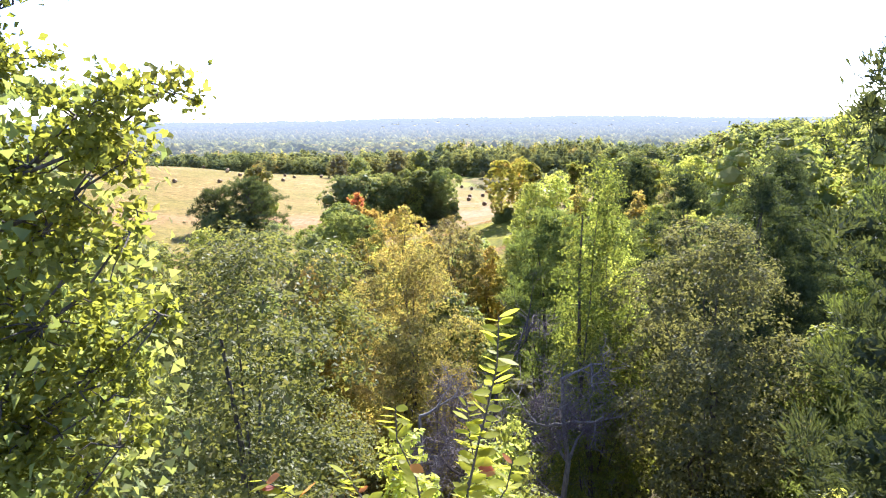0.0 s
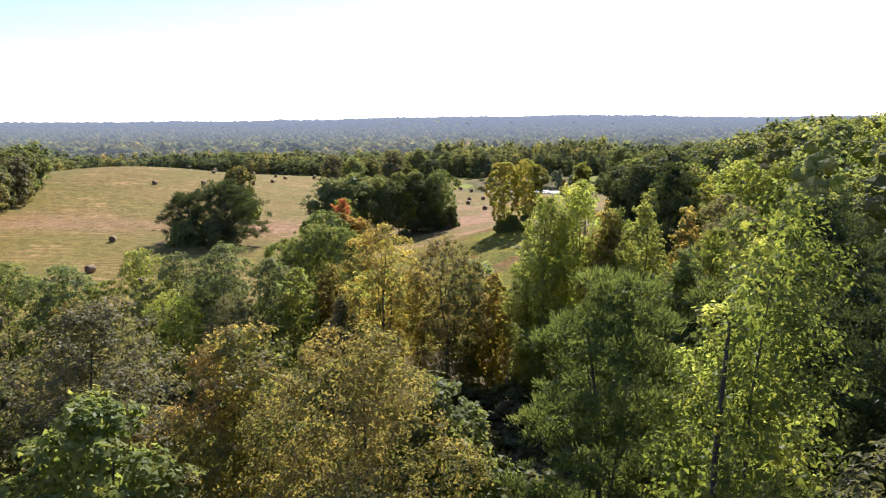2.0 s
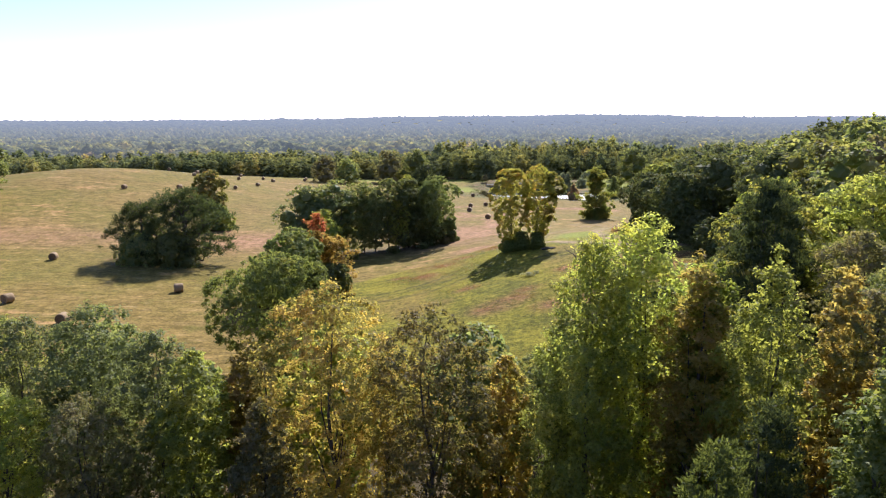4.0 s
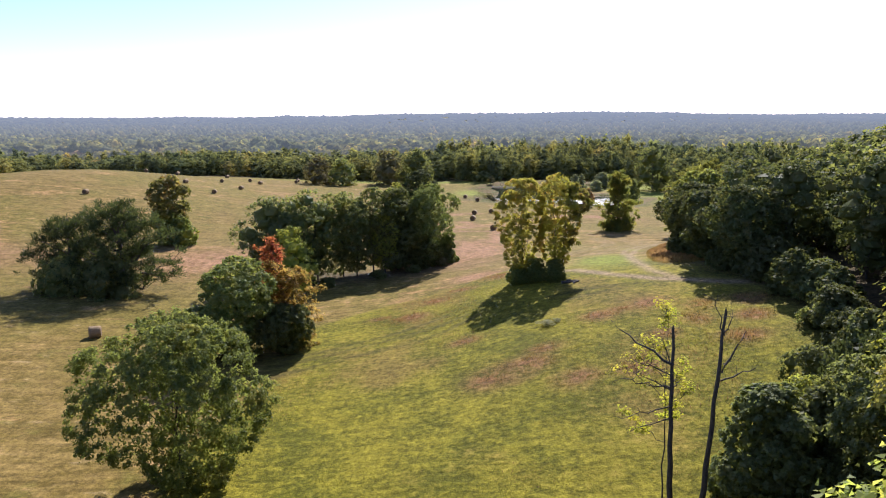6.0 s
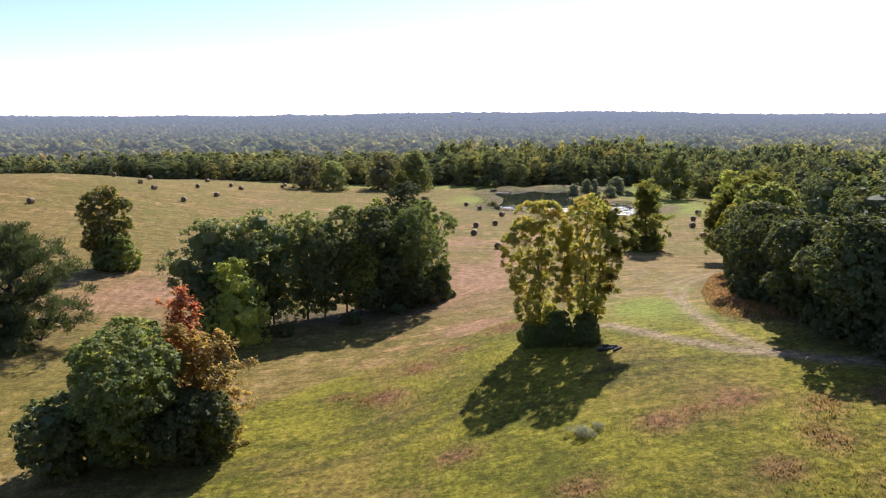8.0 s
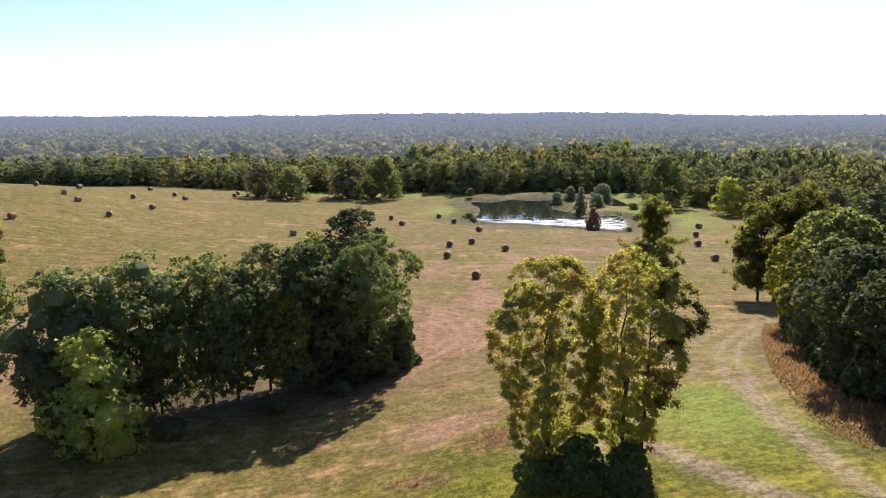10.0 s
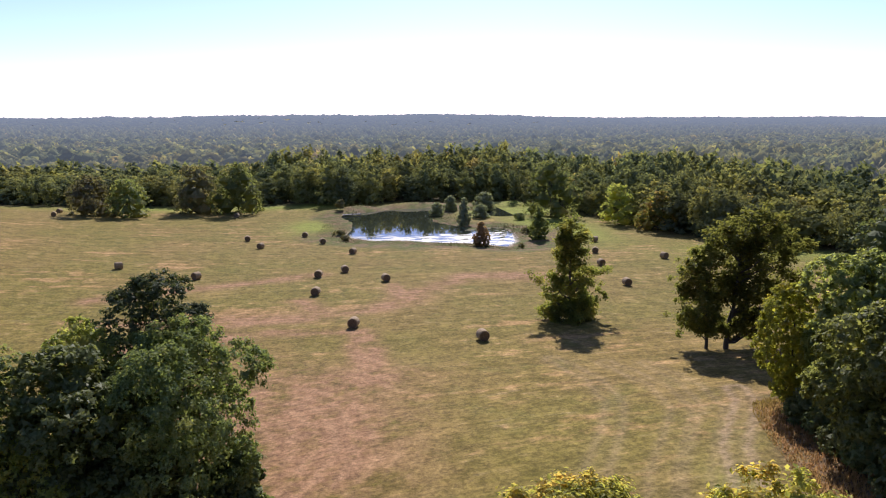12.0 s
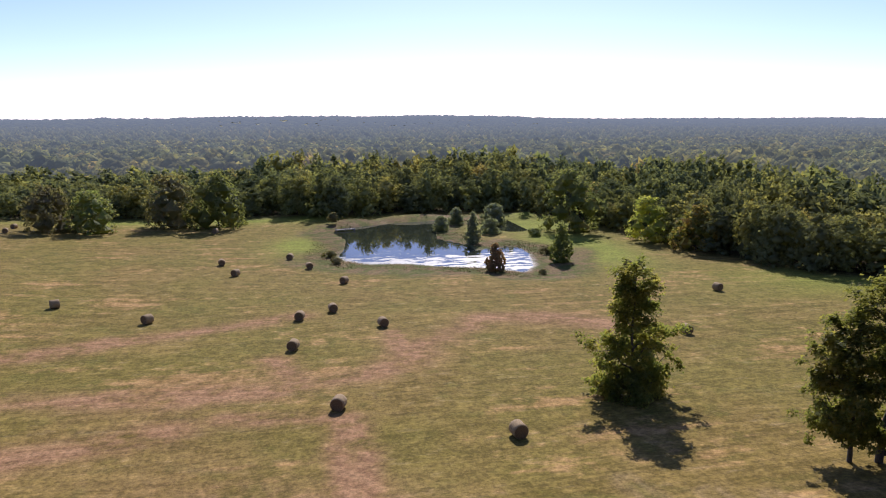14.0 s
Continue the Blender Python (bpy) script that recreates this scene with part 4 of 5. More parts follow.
for k, x, y, h, R, leaf, lab in [("lone", 53.6, 327.6, 6.2, 2.3, CYPRESS, "rusty bald cypress standing at the pond's edge"), ("lone", 71.2, 333.5, 9.0, 2.7, MIDGREEN, "grey-green conical tree near the pond"), ("lone", 57.5, 363.5, 8.6, 2.2, WILLOW, "upright grey-green tree on the pond's spit"),
                                 ("round", 53.6, 387.0, 4.6, 2.6, WILLOW, "rounded willow bush on the pond's spit"), ("round", 67.0, 379.0, 4.6, 3.0, WILLOW, "rounded willow bush behind the pond"), ("round", 74.0, 400.0, 6.4, 4.2, WILLOW, "broad grey willow behind the pond"), ("round", 61.0, 399.0, 5.6, 2.6, WILLOW, "grey willow behind the spit")]:
    tree(k, x, y, -h, R, leaf, lab, 1, group="trees round the pond", fine=(4200, 0.36))
tree("round", 105.0, 356.0, -12.5, 6.0, LIME, "yellow-green tree at the corner of the far wood", 0)
tree("round", 110.0, 340.0, -11.5, 6.0, ORANGE_GREEN, "turning tree at the edge of the far wood", 1)
tree("round", -58.0, 398.0, -13.0, 7.5, BROWN, "russet bushy tree at the far field edge", 1)
tree("round", -47.0, 398.0, -12.0, 7.0, OAK, "dark bushy tree at the far field edge", 0)
tree("round", -27.0, 410.0, -16.0, 9.0, BROWN, "yellowing bushy tree at the far field edge", 0)
tree("round", -13.0, 408.0, -17.0, 9.5, OAK, "dark bushy tree at the far field edge", 1)

# belt of trees at the foot of the slope
for i, (k, x, y, top, R, leaf) in enumerate([
        ("gum", -4.9, 80.0, 25.2, 4.4, GOLD), ("gum", 1.1, 79.0, 24.6, 4.2, HONEY), ("gum", -9.9, 82.0, 21.4, 2.0, GOLD), ("gum", -8.3, 78.5, 19.2, 1.9, BROWN), ("gum", 5.6, 82.5, 20.2, 2.2, GOLD), ("gum", -1.8, 83.5, 21.0, 3.0, GOLD),
        ("gum", -12.4, 80.0, 21.4, 2.6, LIME), ("oak", -15.6, 82.0, 22.2, 3.4, GREY), ("oak", -20.4, 84.0, 23.0, 4.2, GREY), ("gum", -18.4, 79.0, 19.4, 2.8, BROWN), ("oak", -25.4, 85.0, 21.8, 4.2, GREY), ("gum", -24.0, 80.0, 19.6, 3.0, LIME),
        ("oak", -30.2, 88.0, 21.6, 5.0, LIME), ("oak", -36.0, 84.0, 20.8, 4.6, GREY), ("gum", -33.0, 80.0, 18.6, 3.0, ORANGE_GREEN), ("oak", -43.0, 86.0, 20.6, 5.2, MIDGREEN), ("oak", -51.0, 84.0, 20.4, 5.4, GREY),
        ("oak", 9.6, 78.0, 28.2, 3.4, LIME), ("oak", 12.8, 79.5, 29.3, 4.3, LIME), ("gum", 14.4, 76.0, 27.8, 2.5, GOLD), ("oak", 15.6, 77.0, 27.2, 2.4, POPLAR), ("gum", 16.3, 72.0, 28.8, 2.2, LIME), ("gum", 20.1, 73.0, 27.7, 2.0, ORANGE),
        ("oak", 20.1, 67.0, 27.0, 3.0, POPLAR), ("oak", 17.4, 65.0, 25.9, 2.5, MIDGREEN), ("pine", 11.2, 64.0, 24.0, 2.7, PINE_BRIGHT), ("pine", 14.0, 66.5, 24.4, 2.7, PINE), ("oak", 8.6, 81.0, 22.6, 2.8, MIDGREEN), ("oak", 18.6, 79.0, 24.4, 3.2, MIDGREEN),
        ("oak", 23.6, 76.0, 26.0, 3.4, BROWN), ("oak", 24.5, 68.0, 26.4, 3.4, LIME), ("oak", 33.0, 94.0, 30.4, 5.2, LIME), ("oak", 35.4, 89.5, 30.6, 3.8, POPLAR), ("oak", 28.4, 86.5, 27.4, 4.2, BROWN), ("oak", 27.0, 80.0, 26.6, 3.4, OAK)]):
    tree(k, x, y, top, R, leaf, "", 1 + i % 2, group="trees at the foot of the slope", fine=(34000, 0.148) if k != "pine" else (22000, 0.14))

# woods round the start
for i, (k, x, y, top, R, leaf) in enumerate([
        ("oak", -13.4, 45.0, 27.5, 4.8, BROWN), ("oak", -18.0, 39.0, 28.6, 4.6, FIELD), ("oak", -7.4, 44.0, 27.0, 4.2, ORANGE_GREEN),
        ("pine", 5.7, 37.0, 31.0, 4.6, PINE_BRIGHT), ("pine", 9.8, 39.8, 29.8, 3.6, PINE_BRIGHT), ("gum", 7.9, 34.0, 31.0, 2.4, LIME), ("pine", 16.4, 25.0, 35.0, 3.8, PINE_BRIGHT), ("pine", 14.6, 43.0, 32.6, 4.4, PINE), ("pine", 18.8, 41.5, 32.6, 4.4, PINE), ("pine", 14.8, 36.5, 30.4, 4.0, PINE), ("pine", 22.5, 47.0, 33.4, 4.6, PINE),
        ("pine", 9.1, 11.5, 45.0, 3.3, PINE), ("pine", 13.6, 18.5, 33.0, 3.4, PINE), ("oak", -13.0, 24.0, 29.0, 5.0, OAK), ("oak", 22.5, 62.5, 26.0, 4.2, GREY)]):
    tree(k, x, y, top, R, leaf, "", i % 3, group="trees on the wooded slope", fine=(50000, 0.125) if leaf is PINE_BRIGHT else (42000, 0.135) if k == "pine" else (40000, 0.13))

for k, x, y, top, R, leaf, label, fine in [
        ("oak", -4.2, 13.8, 32.9, 4.9, OAK_SHINY, "broad oak with glossy olive leaves", (80000, 0.085)), ("oak", 10.6, 27.0, 31.0, 5.6, UMBER, "olive-brown oak with fine leaves", (56000, 0.12)),
        ("lone", 6.5, 29.4, 33.6, 3.3, POPLAR, "tall narrow yellow-green tree", (66000, 0.10)), ("oak", -1.8, 38.6, 28.0, 5.1, HONEY, "spreading oak with olive-gold leaves", (56000, 0.13))]:
    tree(k, x, y, top, R, leaf, label, 1, group="trees on the wooded slope", fine=fine)

for x, y, top, R in [(0.9, 13.5, 28.6, 1.8), (8.6, 14.0, 27.2, 1.9), (-0.9, 14.0, 28.6, 1.8), (2.0, 20.5, 26.0, 2.2)]:
    tree("round", x, y, top, R, LIME, "young yellow-green tree in the undergrowth", 0, group="young trees under the oaks", fine=(22000, 0.12))

# fill of the woods
placed = [(o.matrix_basis.translation.x, o.matrix_basis.translation.y) for o in scene.objects if o.parent is None and o.get("category") == "tree"]
g = np.random.default_rng(11)


def scatter(n, x0, x1, y0, y1, gap, ok):
    out = []
    for _ in range(n):
        x, y = g.uniform(x0, x1), g.uniform(y0, y1)
        if ok(x, y) and all((x - a) ** 2 + (y - b) ** 2 > gap * gap for a, b in placed):
            placed.append((x, y)), out.append((x, y))
    return out


def canopy(x, y):
    """Height of the tree tops over the wooded slope, above sea level."""
    return float(np.interp(x - 0.5 * (y - 140), [20, 30, 40, 50, 58, 68, 90], [27.0, 28.0, 29.4, 31.4, 33.8, 34.8, 36.5]))


slope_mix = [OAK, MIDGREEN, OAK_SHADED, MIDGREEN, POPLAR, OAK, BROWN, LIME, PINE, FIELD]
for x, y in scatter(1500, 22, 120, 62, 214, 5.6, lambda x, y: x > wood_edge(y) + 3 and x < 12 + 0.68 * y):
    # from y 128 on, mostly the oak green darkened for the woods' shaded face
    leaf = (slope_mix if y < 128 else [OAK_SHADED, OAK, OAK_SHADED, OAK_SHADED])[int(g.integers(len(slope_mix) if y < 128 else 4))]
    kind = "pine" if leaf == PINE else ("gum" if leaf in (LIME, GUM) else "oak")
    tree(kind, x, y, -max(9.0, canopy(x, y) - g.uniform(0, 2.8) - height(x, y)), g.uniform(4.0, 5.4), leaf, "", int(g.integers(3)) if kind != "pine" else int(g.integers(2)), group="woods on the slope", most=15000 if y < 104 and x < 46 else 7000 if y < 115 and x < 60 else 4800 if x < wood_edge(y) + 14 or y < 130 else 1800)
for x, y in scatter(900, -70, 45, 8, 90, 5.4, lambda x, y: abs(x) < 0.72 * y + 5 and (abs(x) > 10 or y > 44) and not (47 < y < 77 and -34 < x < 26)):
    leaf = [MIDGREEN, GREY, BROWN, OAK, GOLD, LIME][int(g.integers(6 if y > 34 else 3))]
    leaf = OAK if y < 60 and leaf in (GOLD, LIME) else leaf
    tall = min(-8.0, -(np.interp(y, [0, 40, 90], [29.0, 26.0, 20.5]) - height(x, y) - g.uniform(0, 3.0)))
    tree("gum" if leaf in (GOLD, LIME) else "oak", x, y, tall, g.uniform(3.4, 4.8), leaf, "", int(g.integers(3)), group="woods on the slope", most=26000 if y < 60 else 5200)

# undergrowth in dark leaf colours, added to darken the shaded hollow before the belt
for x, y in scatter(700, -36, 27, 47, 82, 2.9, lambda x, y: True):
    tree("round", x, y, -g.uniform(2.6, 5.2), g.uniform(1.9, 2.9), [OAK_SHADED, OAK, BROWN, UMBER][int(g.integers(4))], "low shady bush under the trees", int(g.integers(2)), group="bushes in the hollow", most=1300)

tree("pine", 98.2, 167.0, 40.4, 5.4, PINE, "tall pine standing over the wooded hilltop", 1, group="woods on the slope", fine=(9000, 0.4))

# wood on the hayfield's west side
for x, y in scatter(500, -150, -92, 160, 262, 6.5, lambda x, y: -103 - 0.33 * (y - 165) - 16 < x < -103 - 0.33 * (y - 165)):
    tree("oak", x, y, -g.uniform(12, 16), g.uniform(5, 6.5), [OAK, OAK_SHADED, BROWN, OAK, FIELD][int(g.integers(5))], "", int(g.integers(3)), group="wood west of the hayfield")

# ---- far woods ----
def woods(name, pts, tall, wide, quads, size, mat, label, seed, kind="stuff"):
    """Many trees of one far wood in one mesh."""
    g = np.random.default_rng(seed)
    if quads > 20:
        shapes = [crown_arrays("oak" if k % 2 else "round", 14.0, 5.0, quads, size, g)[1] for k in range(6)]
    else:
        spots = (((0, 0, 10.3), 4.0), ((2.4, 1.0, 8.6), 2.9), ((-2.2, 1.6, 9.2), 2.9), ((0.4, -2.6, 8.2), 3.0))[:quads]
        shapes = []
        for k in range(6):
            pieces = [lump(np.array(c) * [1, 1, 1 if quads > 2 else 0.5] + g.normal(size=3) * 0.4, r * g.uniform(0.85, 1.15), 0.8 if quads > 2 else 1.7, g, 5) for c, r in spots]
            if quads > 2:
                d = unit(g.normal(size=(14, 3)) + [0, 0, 0.5])
                pieces.append(chips(np.array([0, 0, 9.4]) + d * [4.4, 4.4, 4.0], unit(d + g.normal(size=(14, 3)) * 0.4), g.uniform(1.2, 2.9, 14), g))
            shapes.append(joined(pieces))
    V, F, tint, n = [], [], [], 0
    swell = lambda x, y: 1 + 0.16 * float(waves(x * 0.9, y * 0.9, 3.0))
    zs = ground_height(np.array([p[0] for p in pts]), np.array([p[1] for p in pts]))
    for (x, y), z in zip(pts, zs):
        v, f = shapes[int(g.integers(6))]
        a, s, h = g.uniform(0, 6.28), wide * g.uniform(0.75, 1.3) / 5.0, tall(x, y) * g.uniform(0.7, 1.18) * swell(x, y) / 14.0
        c, sn = math.cos(a), math.sin(a)
        w = np.empty_like(v)
        w[:, 0], w[:, 1], w[:, 2] = x + s * (c * v[:, 0] - sn * v[:, 1]), y + s * (sn * v[:, 0] + c * v[:, 1]), z + h * v[:, 2]
        V.append(w), F.append(f + n)
        n += len(v)
        tint.append(np.full(len(v), float(g.beta(1.3, 2.7) if quads > 20 else g.beta(1.4, 3.2))))
    me = raw_mesh(name, np.concatenate(V), np.concatenate(F), True)
    give(me, "tint", np.concatenate(tint))
    me.materials.append(mat)
    return tagged(new(name, me), label, "woods", kind=kind)


def jitter_grid(x0, x1, y0, y1, step, ok, seed):
    g = np.random.default_rng(seed)
    X, Y = np.meshgrid(np.arange(x0, x1, step), np.arange(y0, y1, step))
    X, Y = X.ravel() + g.uniform(-0.45, 0.45, X.size) * step, Y.ravel() + g.uniform(-0.45, 0.45, Y.size) * step
    k = ok(X, Y)
    return list(zip(X[k], Y[k]))


def in_view(X, Y):
    return (X > -0.72 * Y - 20) & (X < 11 + 1.05 * (Y - 170) + 12)


def far_edge(X):
    """y where the woods beyond the field begin."""
    return np.interp(X, [-400, -230, -200, -120, -60, -30, 0, 10, 22, 40, 66, 80, 96, 104, 110, 118, 128, 170, 400], [300, 330, 420, 440, 428, 432, 430, 428, 419, 424, 430, 428, 418, 395, 345, 308, 296, 280, 270])


edge_rise = lambda x, y: float(np.interp(y - far_edge(x), [0, 8, 34, 80], [13.0, 14.0, 15.0, 15.8] if 5 < x < 105 else [10.6, 12.0, 14.6, 15.6] if x > -5 else [9.0, 10.0, 10.6, 11.0]))
near_pts = jitter_grid(-420, 520, 270, 560, 6.2, lambda X, Y: in_view(X, Y) & (Y > far_edge(X)), 3)
rim = [(float(q), float(far_edge(q))) for q in range(-400, 401, 8)]
deep = off_line(np.array([p[0] for p in near_pts]), np.array([p[1] for p in near_pts]), rim)
front = [p for p, q in zip(near_pts, deep) if q < 20]
back = [p for p, q in zip(near_pts, deep) if 20 <= q < 46]
middle = [p for p, q in zip(near_pts, deep) if 46 <= q < 86]
deeper = [p for p, q in zip(near_pts, deep) if q >= 86]
woods("wood_beyond_field", front, edge_rise, 4.3, 800, 0.75, WOODS, "mixed wood along the far side of the field", 5)
woods("wood_behind_pond", back, edge_rise, 4.3, 260, 1.15, WOODS, "canopy of the wood behind the pond", 6)
woods("wood_interior", middle, edge_rise, 4.3, 75, 1.8, WOODS, "leafy canopy inside the wood past the field", 15)
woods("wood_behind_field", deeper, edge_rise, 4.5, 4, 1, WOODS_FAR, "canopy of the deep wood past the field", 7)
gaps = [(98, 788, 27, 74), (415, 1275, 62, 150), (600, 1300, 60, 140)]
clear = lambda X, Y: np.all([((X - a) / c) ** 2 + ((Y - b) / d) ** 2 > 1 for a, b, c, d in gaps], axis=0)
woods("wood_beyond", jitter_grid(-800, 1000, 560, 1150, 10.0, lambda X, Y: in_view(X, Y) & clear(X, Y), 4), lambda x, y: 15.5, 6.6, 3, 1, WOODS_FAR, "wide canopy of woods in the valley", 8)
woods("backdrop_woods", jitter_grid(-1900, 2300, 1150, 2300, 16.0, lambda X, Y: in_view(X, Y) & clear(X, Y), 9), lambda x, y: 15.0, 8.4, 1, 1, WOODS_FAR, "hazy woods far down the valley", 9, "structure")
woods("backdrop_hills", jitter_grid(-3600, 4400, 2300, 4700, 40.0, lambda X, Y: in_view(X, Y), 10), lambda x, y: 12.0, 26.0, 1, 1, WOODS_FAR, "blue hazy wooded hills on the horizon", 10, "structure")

behind = jitter_grid(-130, 170, -110, 212, 7.6, lambda X, Y: ((Y < -6) | ((Y < 92) & (np.abs(X) > 0.72 * Y + 8) & (Y > -6) & (np.abs(X) > 9)) | ((Y >= 92) & (X > 15 + 0.68 * Y))) & (X < 170), 12)
woods("wood_around_start", behind, lambda x, y: 15.0, 5.6, 30, 1.8, WOODS, "mixed wood on the hill behind the start", 13)

# ---- hay bales ----
def bale_mesh():
    """A round bale lying on its side: barrel with soft shoulders, axis along x."""
    bm = bmesh.new()
    prof = [(-0.72, 0.0), (-0.735, 0.45), (-0.72, 0.68), (-0.66, 0.755), (-0.35, 0.77), (0.0, 0.765), (0.35, 0.77), (0.66, 0.755), (0.72, 0.68), (0.735, 0.45), (0.72, 0.0)]
    g = np.random.default_rng(2)
    n = 22
    rings_ = []
    for k, (x, r) in enumerate(prof):
        if r == 0:
            rings_.append([bm.verts.new((x, 0, 0.73))])
        else:
            rings_.append([bm.verts.new((x + g.normal() * 0.008, r * math.cos(a) * (1 + g.normal() * 0.012), max(0.73 + r * math.sin(a) * 0.97, 0.0))) for a in np.linspace(0, 2 * np.pi, n, endpoint=False)])
    ends = []
    for k, (A, B) in enumerate(zip(rings_, rings_[1:])):
        for i in range(n):
            j = (i + 1) % n
            vs = [A[0], B[j], B[i]] if len(A) == 1 else [A[i], A[j], B[0]] if len(B) == 1 else [A[i], A[j], B[j], B[i]]
            f = bm.faces.new(vs)
            f.smooth = True
            if k in (0, 1, len(prof) - 2, len(prof) - 3):
                ends.append(f)
    return bm, ends


bm, ends = bale_mesh()
bm.faces.index_update()
end_idx = [f.index for f in ends]
bodym = bpy.data.meshes.new("hay_roll")
bm2 = bm.copy()
bm2.faces.ensure_lookup_table()
bmesh.ops.delete(bm2, geom=[bm2.faces[i] for i in end_idx], context="FACES")
bm2.to_mesh(bodym), bm2.free()
halves = []
for sgn in (-1, 1):
    b3 = bm.copy()
    bmesh.ops.delete(b3, geom=[f for f in b3.faces if f.index not in end_idx or f.calc_center_median().x * sgn < 0], context="FACES")
    me = bpy.data.meshes.new("hay_face")
    b3.to_mesh(me), b3.free()
    halves.append(me)
bm.free()
first = new("hay_bale")
part("roll", bodym, HAY, first)
for me in halves:
    part("end_face", me, HAY_END_SHADED, first)
tagged(first, "weathered round hay bale lying on the mown field", "hay bale", "hay bales")
BALES = [(14.5, 250.5), (30.6, 239.2), (9.8, 274.2), (23.3, 284.0), (-12.5, 293.5), (10.8, 291.0), (16.3, 295.5), (-29.0, 304.5), (-2.1, 331.0), (-6.0, 343.0), (9.0, 349.4), (13.3, 336.4), (19.8, 319.5), (66.4, 270.4), (88.1, 296.3),
         (82.9, 323.0), (76.0, 306.7), (70.7, 291.5), (-104.9, 277.0), (-77.4, 309.1), (-93.0, 325.0), (-74.8, 331.3), (-87.7, 349.5), (-101.8, 334.9), (-76.4, 364.0), (-83.5, 374.3), (-108.8, 358.6), (-117.5, 349.0), (-91.4, 290.0), (-69.4, 404.0),
         (-76.6, 180.7), (-42.4, 156.0), (-65.6, 147.5), (-51.8, 137.4), (-12.7, 395.2), (-67.8, 393.0), (-100.0, 395.0)]
g = np.random.default_rng(5)
for i, (x, y) in enumerate(BALES):
    yaw = [66, 90, 74, 104, 58, 80, 96, 30][i % 8] + g.uniform(-8, 8)
    m = pose(x, y, height(x, y) - 0.02, 0, 0, yaw)
    if i:
        copy_thing(first, m)
    else:
        first.matrix_basis = m

# ---- dead trees ----
def bough(p, d, length, r, depth, g, out, spread=0.6):
    """A bare limb that forks."""
    d = np.asarray(d, float)
    q = [np.asarray(p, float)]
    for k in range(4):
        d = unit(d + g.normal(size=3) * 0.16 + [0, 0, 0.05])
        q.append(q[-1] + d * length / 4)
    out.append(tube(np.array(q), np.linspace(r, r * 0.45, 5), 6 if depth > 2 else 4))
    if depth:
        for k in range(int(g.integers(2, 4))):
            i = int(g.integers(2, 5))
            bough(q[i], unit(d + g.normal(size=3) * spread), length * g.uniform(0.5, 0.8), r * 0.5, depth - 1, g, out, spread)


def dead_tree(x, y, top, seed, label, wide=0.6, depth=4, reach=3.0, bark=BARK_GREY, sprays=0, leaf=None, brush=0):
    """A bare trunk with forking limbs, and a few last leaves."""
    g = np.random.default_rng(seed)
    z = height(x, y)
    H = top - z
    root = new("dead_tree")
    root.matrix_basis = pose(x, y, z)
    out, tips = [], []
    trunk = wobble((0, 0, -0.5), (g.normal() * 0.4, g.normal() * 0.4, H * 0.86), 9, 0.10, g)
    out.append(tube(trunk, np.linspace(0.014 * H, 0.004 * H, 9), 8))
    part("trunk", raw_mesh("dead_trunk", *out[0], True), bark, root)
    for k in range(9 if depth > 2 else 6):
        i = int(g.integers(3, 9))
        limb = []
        a = g.uniform(0, 6.28)
        bough(trunk[i], unit(np.array([math.cos(a), math.sin(a), g.uniform(0.2, 0.9)])), reach * g.uniform(0.3, 0.5), 0.0045 * H, depth - 1, g, limb, wide)
        me = raw_mesh("dead_limb", *joined(limb), True)
        part("limb", me, bark, root)
        tips.append(joined(limb)[0])
    if brush:
        t = np.concatenate(tips)
        t = t[t[:, 2] > 0.5 * H]
        twigs = []
        for k in range(brush):
            a = t[int(g.integers(len(t)))]
            d = unit(g.normal(size=3) * [0.8, 0.8, 0.6] + [0, 0, 0.3])
            q = wobble(a, a + d * g.uniform(0.35, 1.1), 4, 0.07, g)
            if q[:, 2].max() > H:
                continue
            twigs.append(tube(q, np.linspace(0.011, 0.004, 4), 3))
        tagged(part("twig_tangle", raw_mesh("dead_twigs", *joined(twigs)), TWIG, root), "tangle of fine grey-purple twigs", kind="stuff")
    if sprays:
        t = np.concatenate(tips)
        c = t[g.integers(len(t), size=sprays)] + g.normal(size=(sprays, 3)) * 0.12
        part("last_leaves", raw_mesh("last_leaves", *chips(c, unit(g.normal(size=(sprays, 3))), np.full(sprays, 0.13), g)), leaf, root, "sparse yellow leaves")
    return tagged(root, label, "tree", "dead trees")


TWIG = bark_material("fine_twigs", (0.085, 0.062, 0.058), (0.19, 0.15, 0.14))
dead_tree(1.2, 26.4, 27.8, 3, "bare dark dead tree with tangled grey-purple twigs in the woods", 0.9, 5, 5.6, bark=BARK, brush=2600)
dead_tree(5.0, 25.4, 27.6, 8, "bleached dead tree with crooked limbs in the woods", 0.8, 5, 4.6, brush=700)
dead_tree(-1.4, 24.6, 26.0, 17, "low bleached dead tree with crooked limbs in the woods", 0.9, 5, 4.6, brush=500)

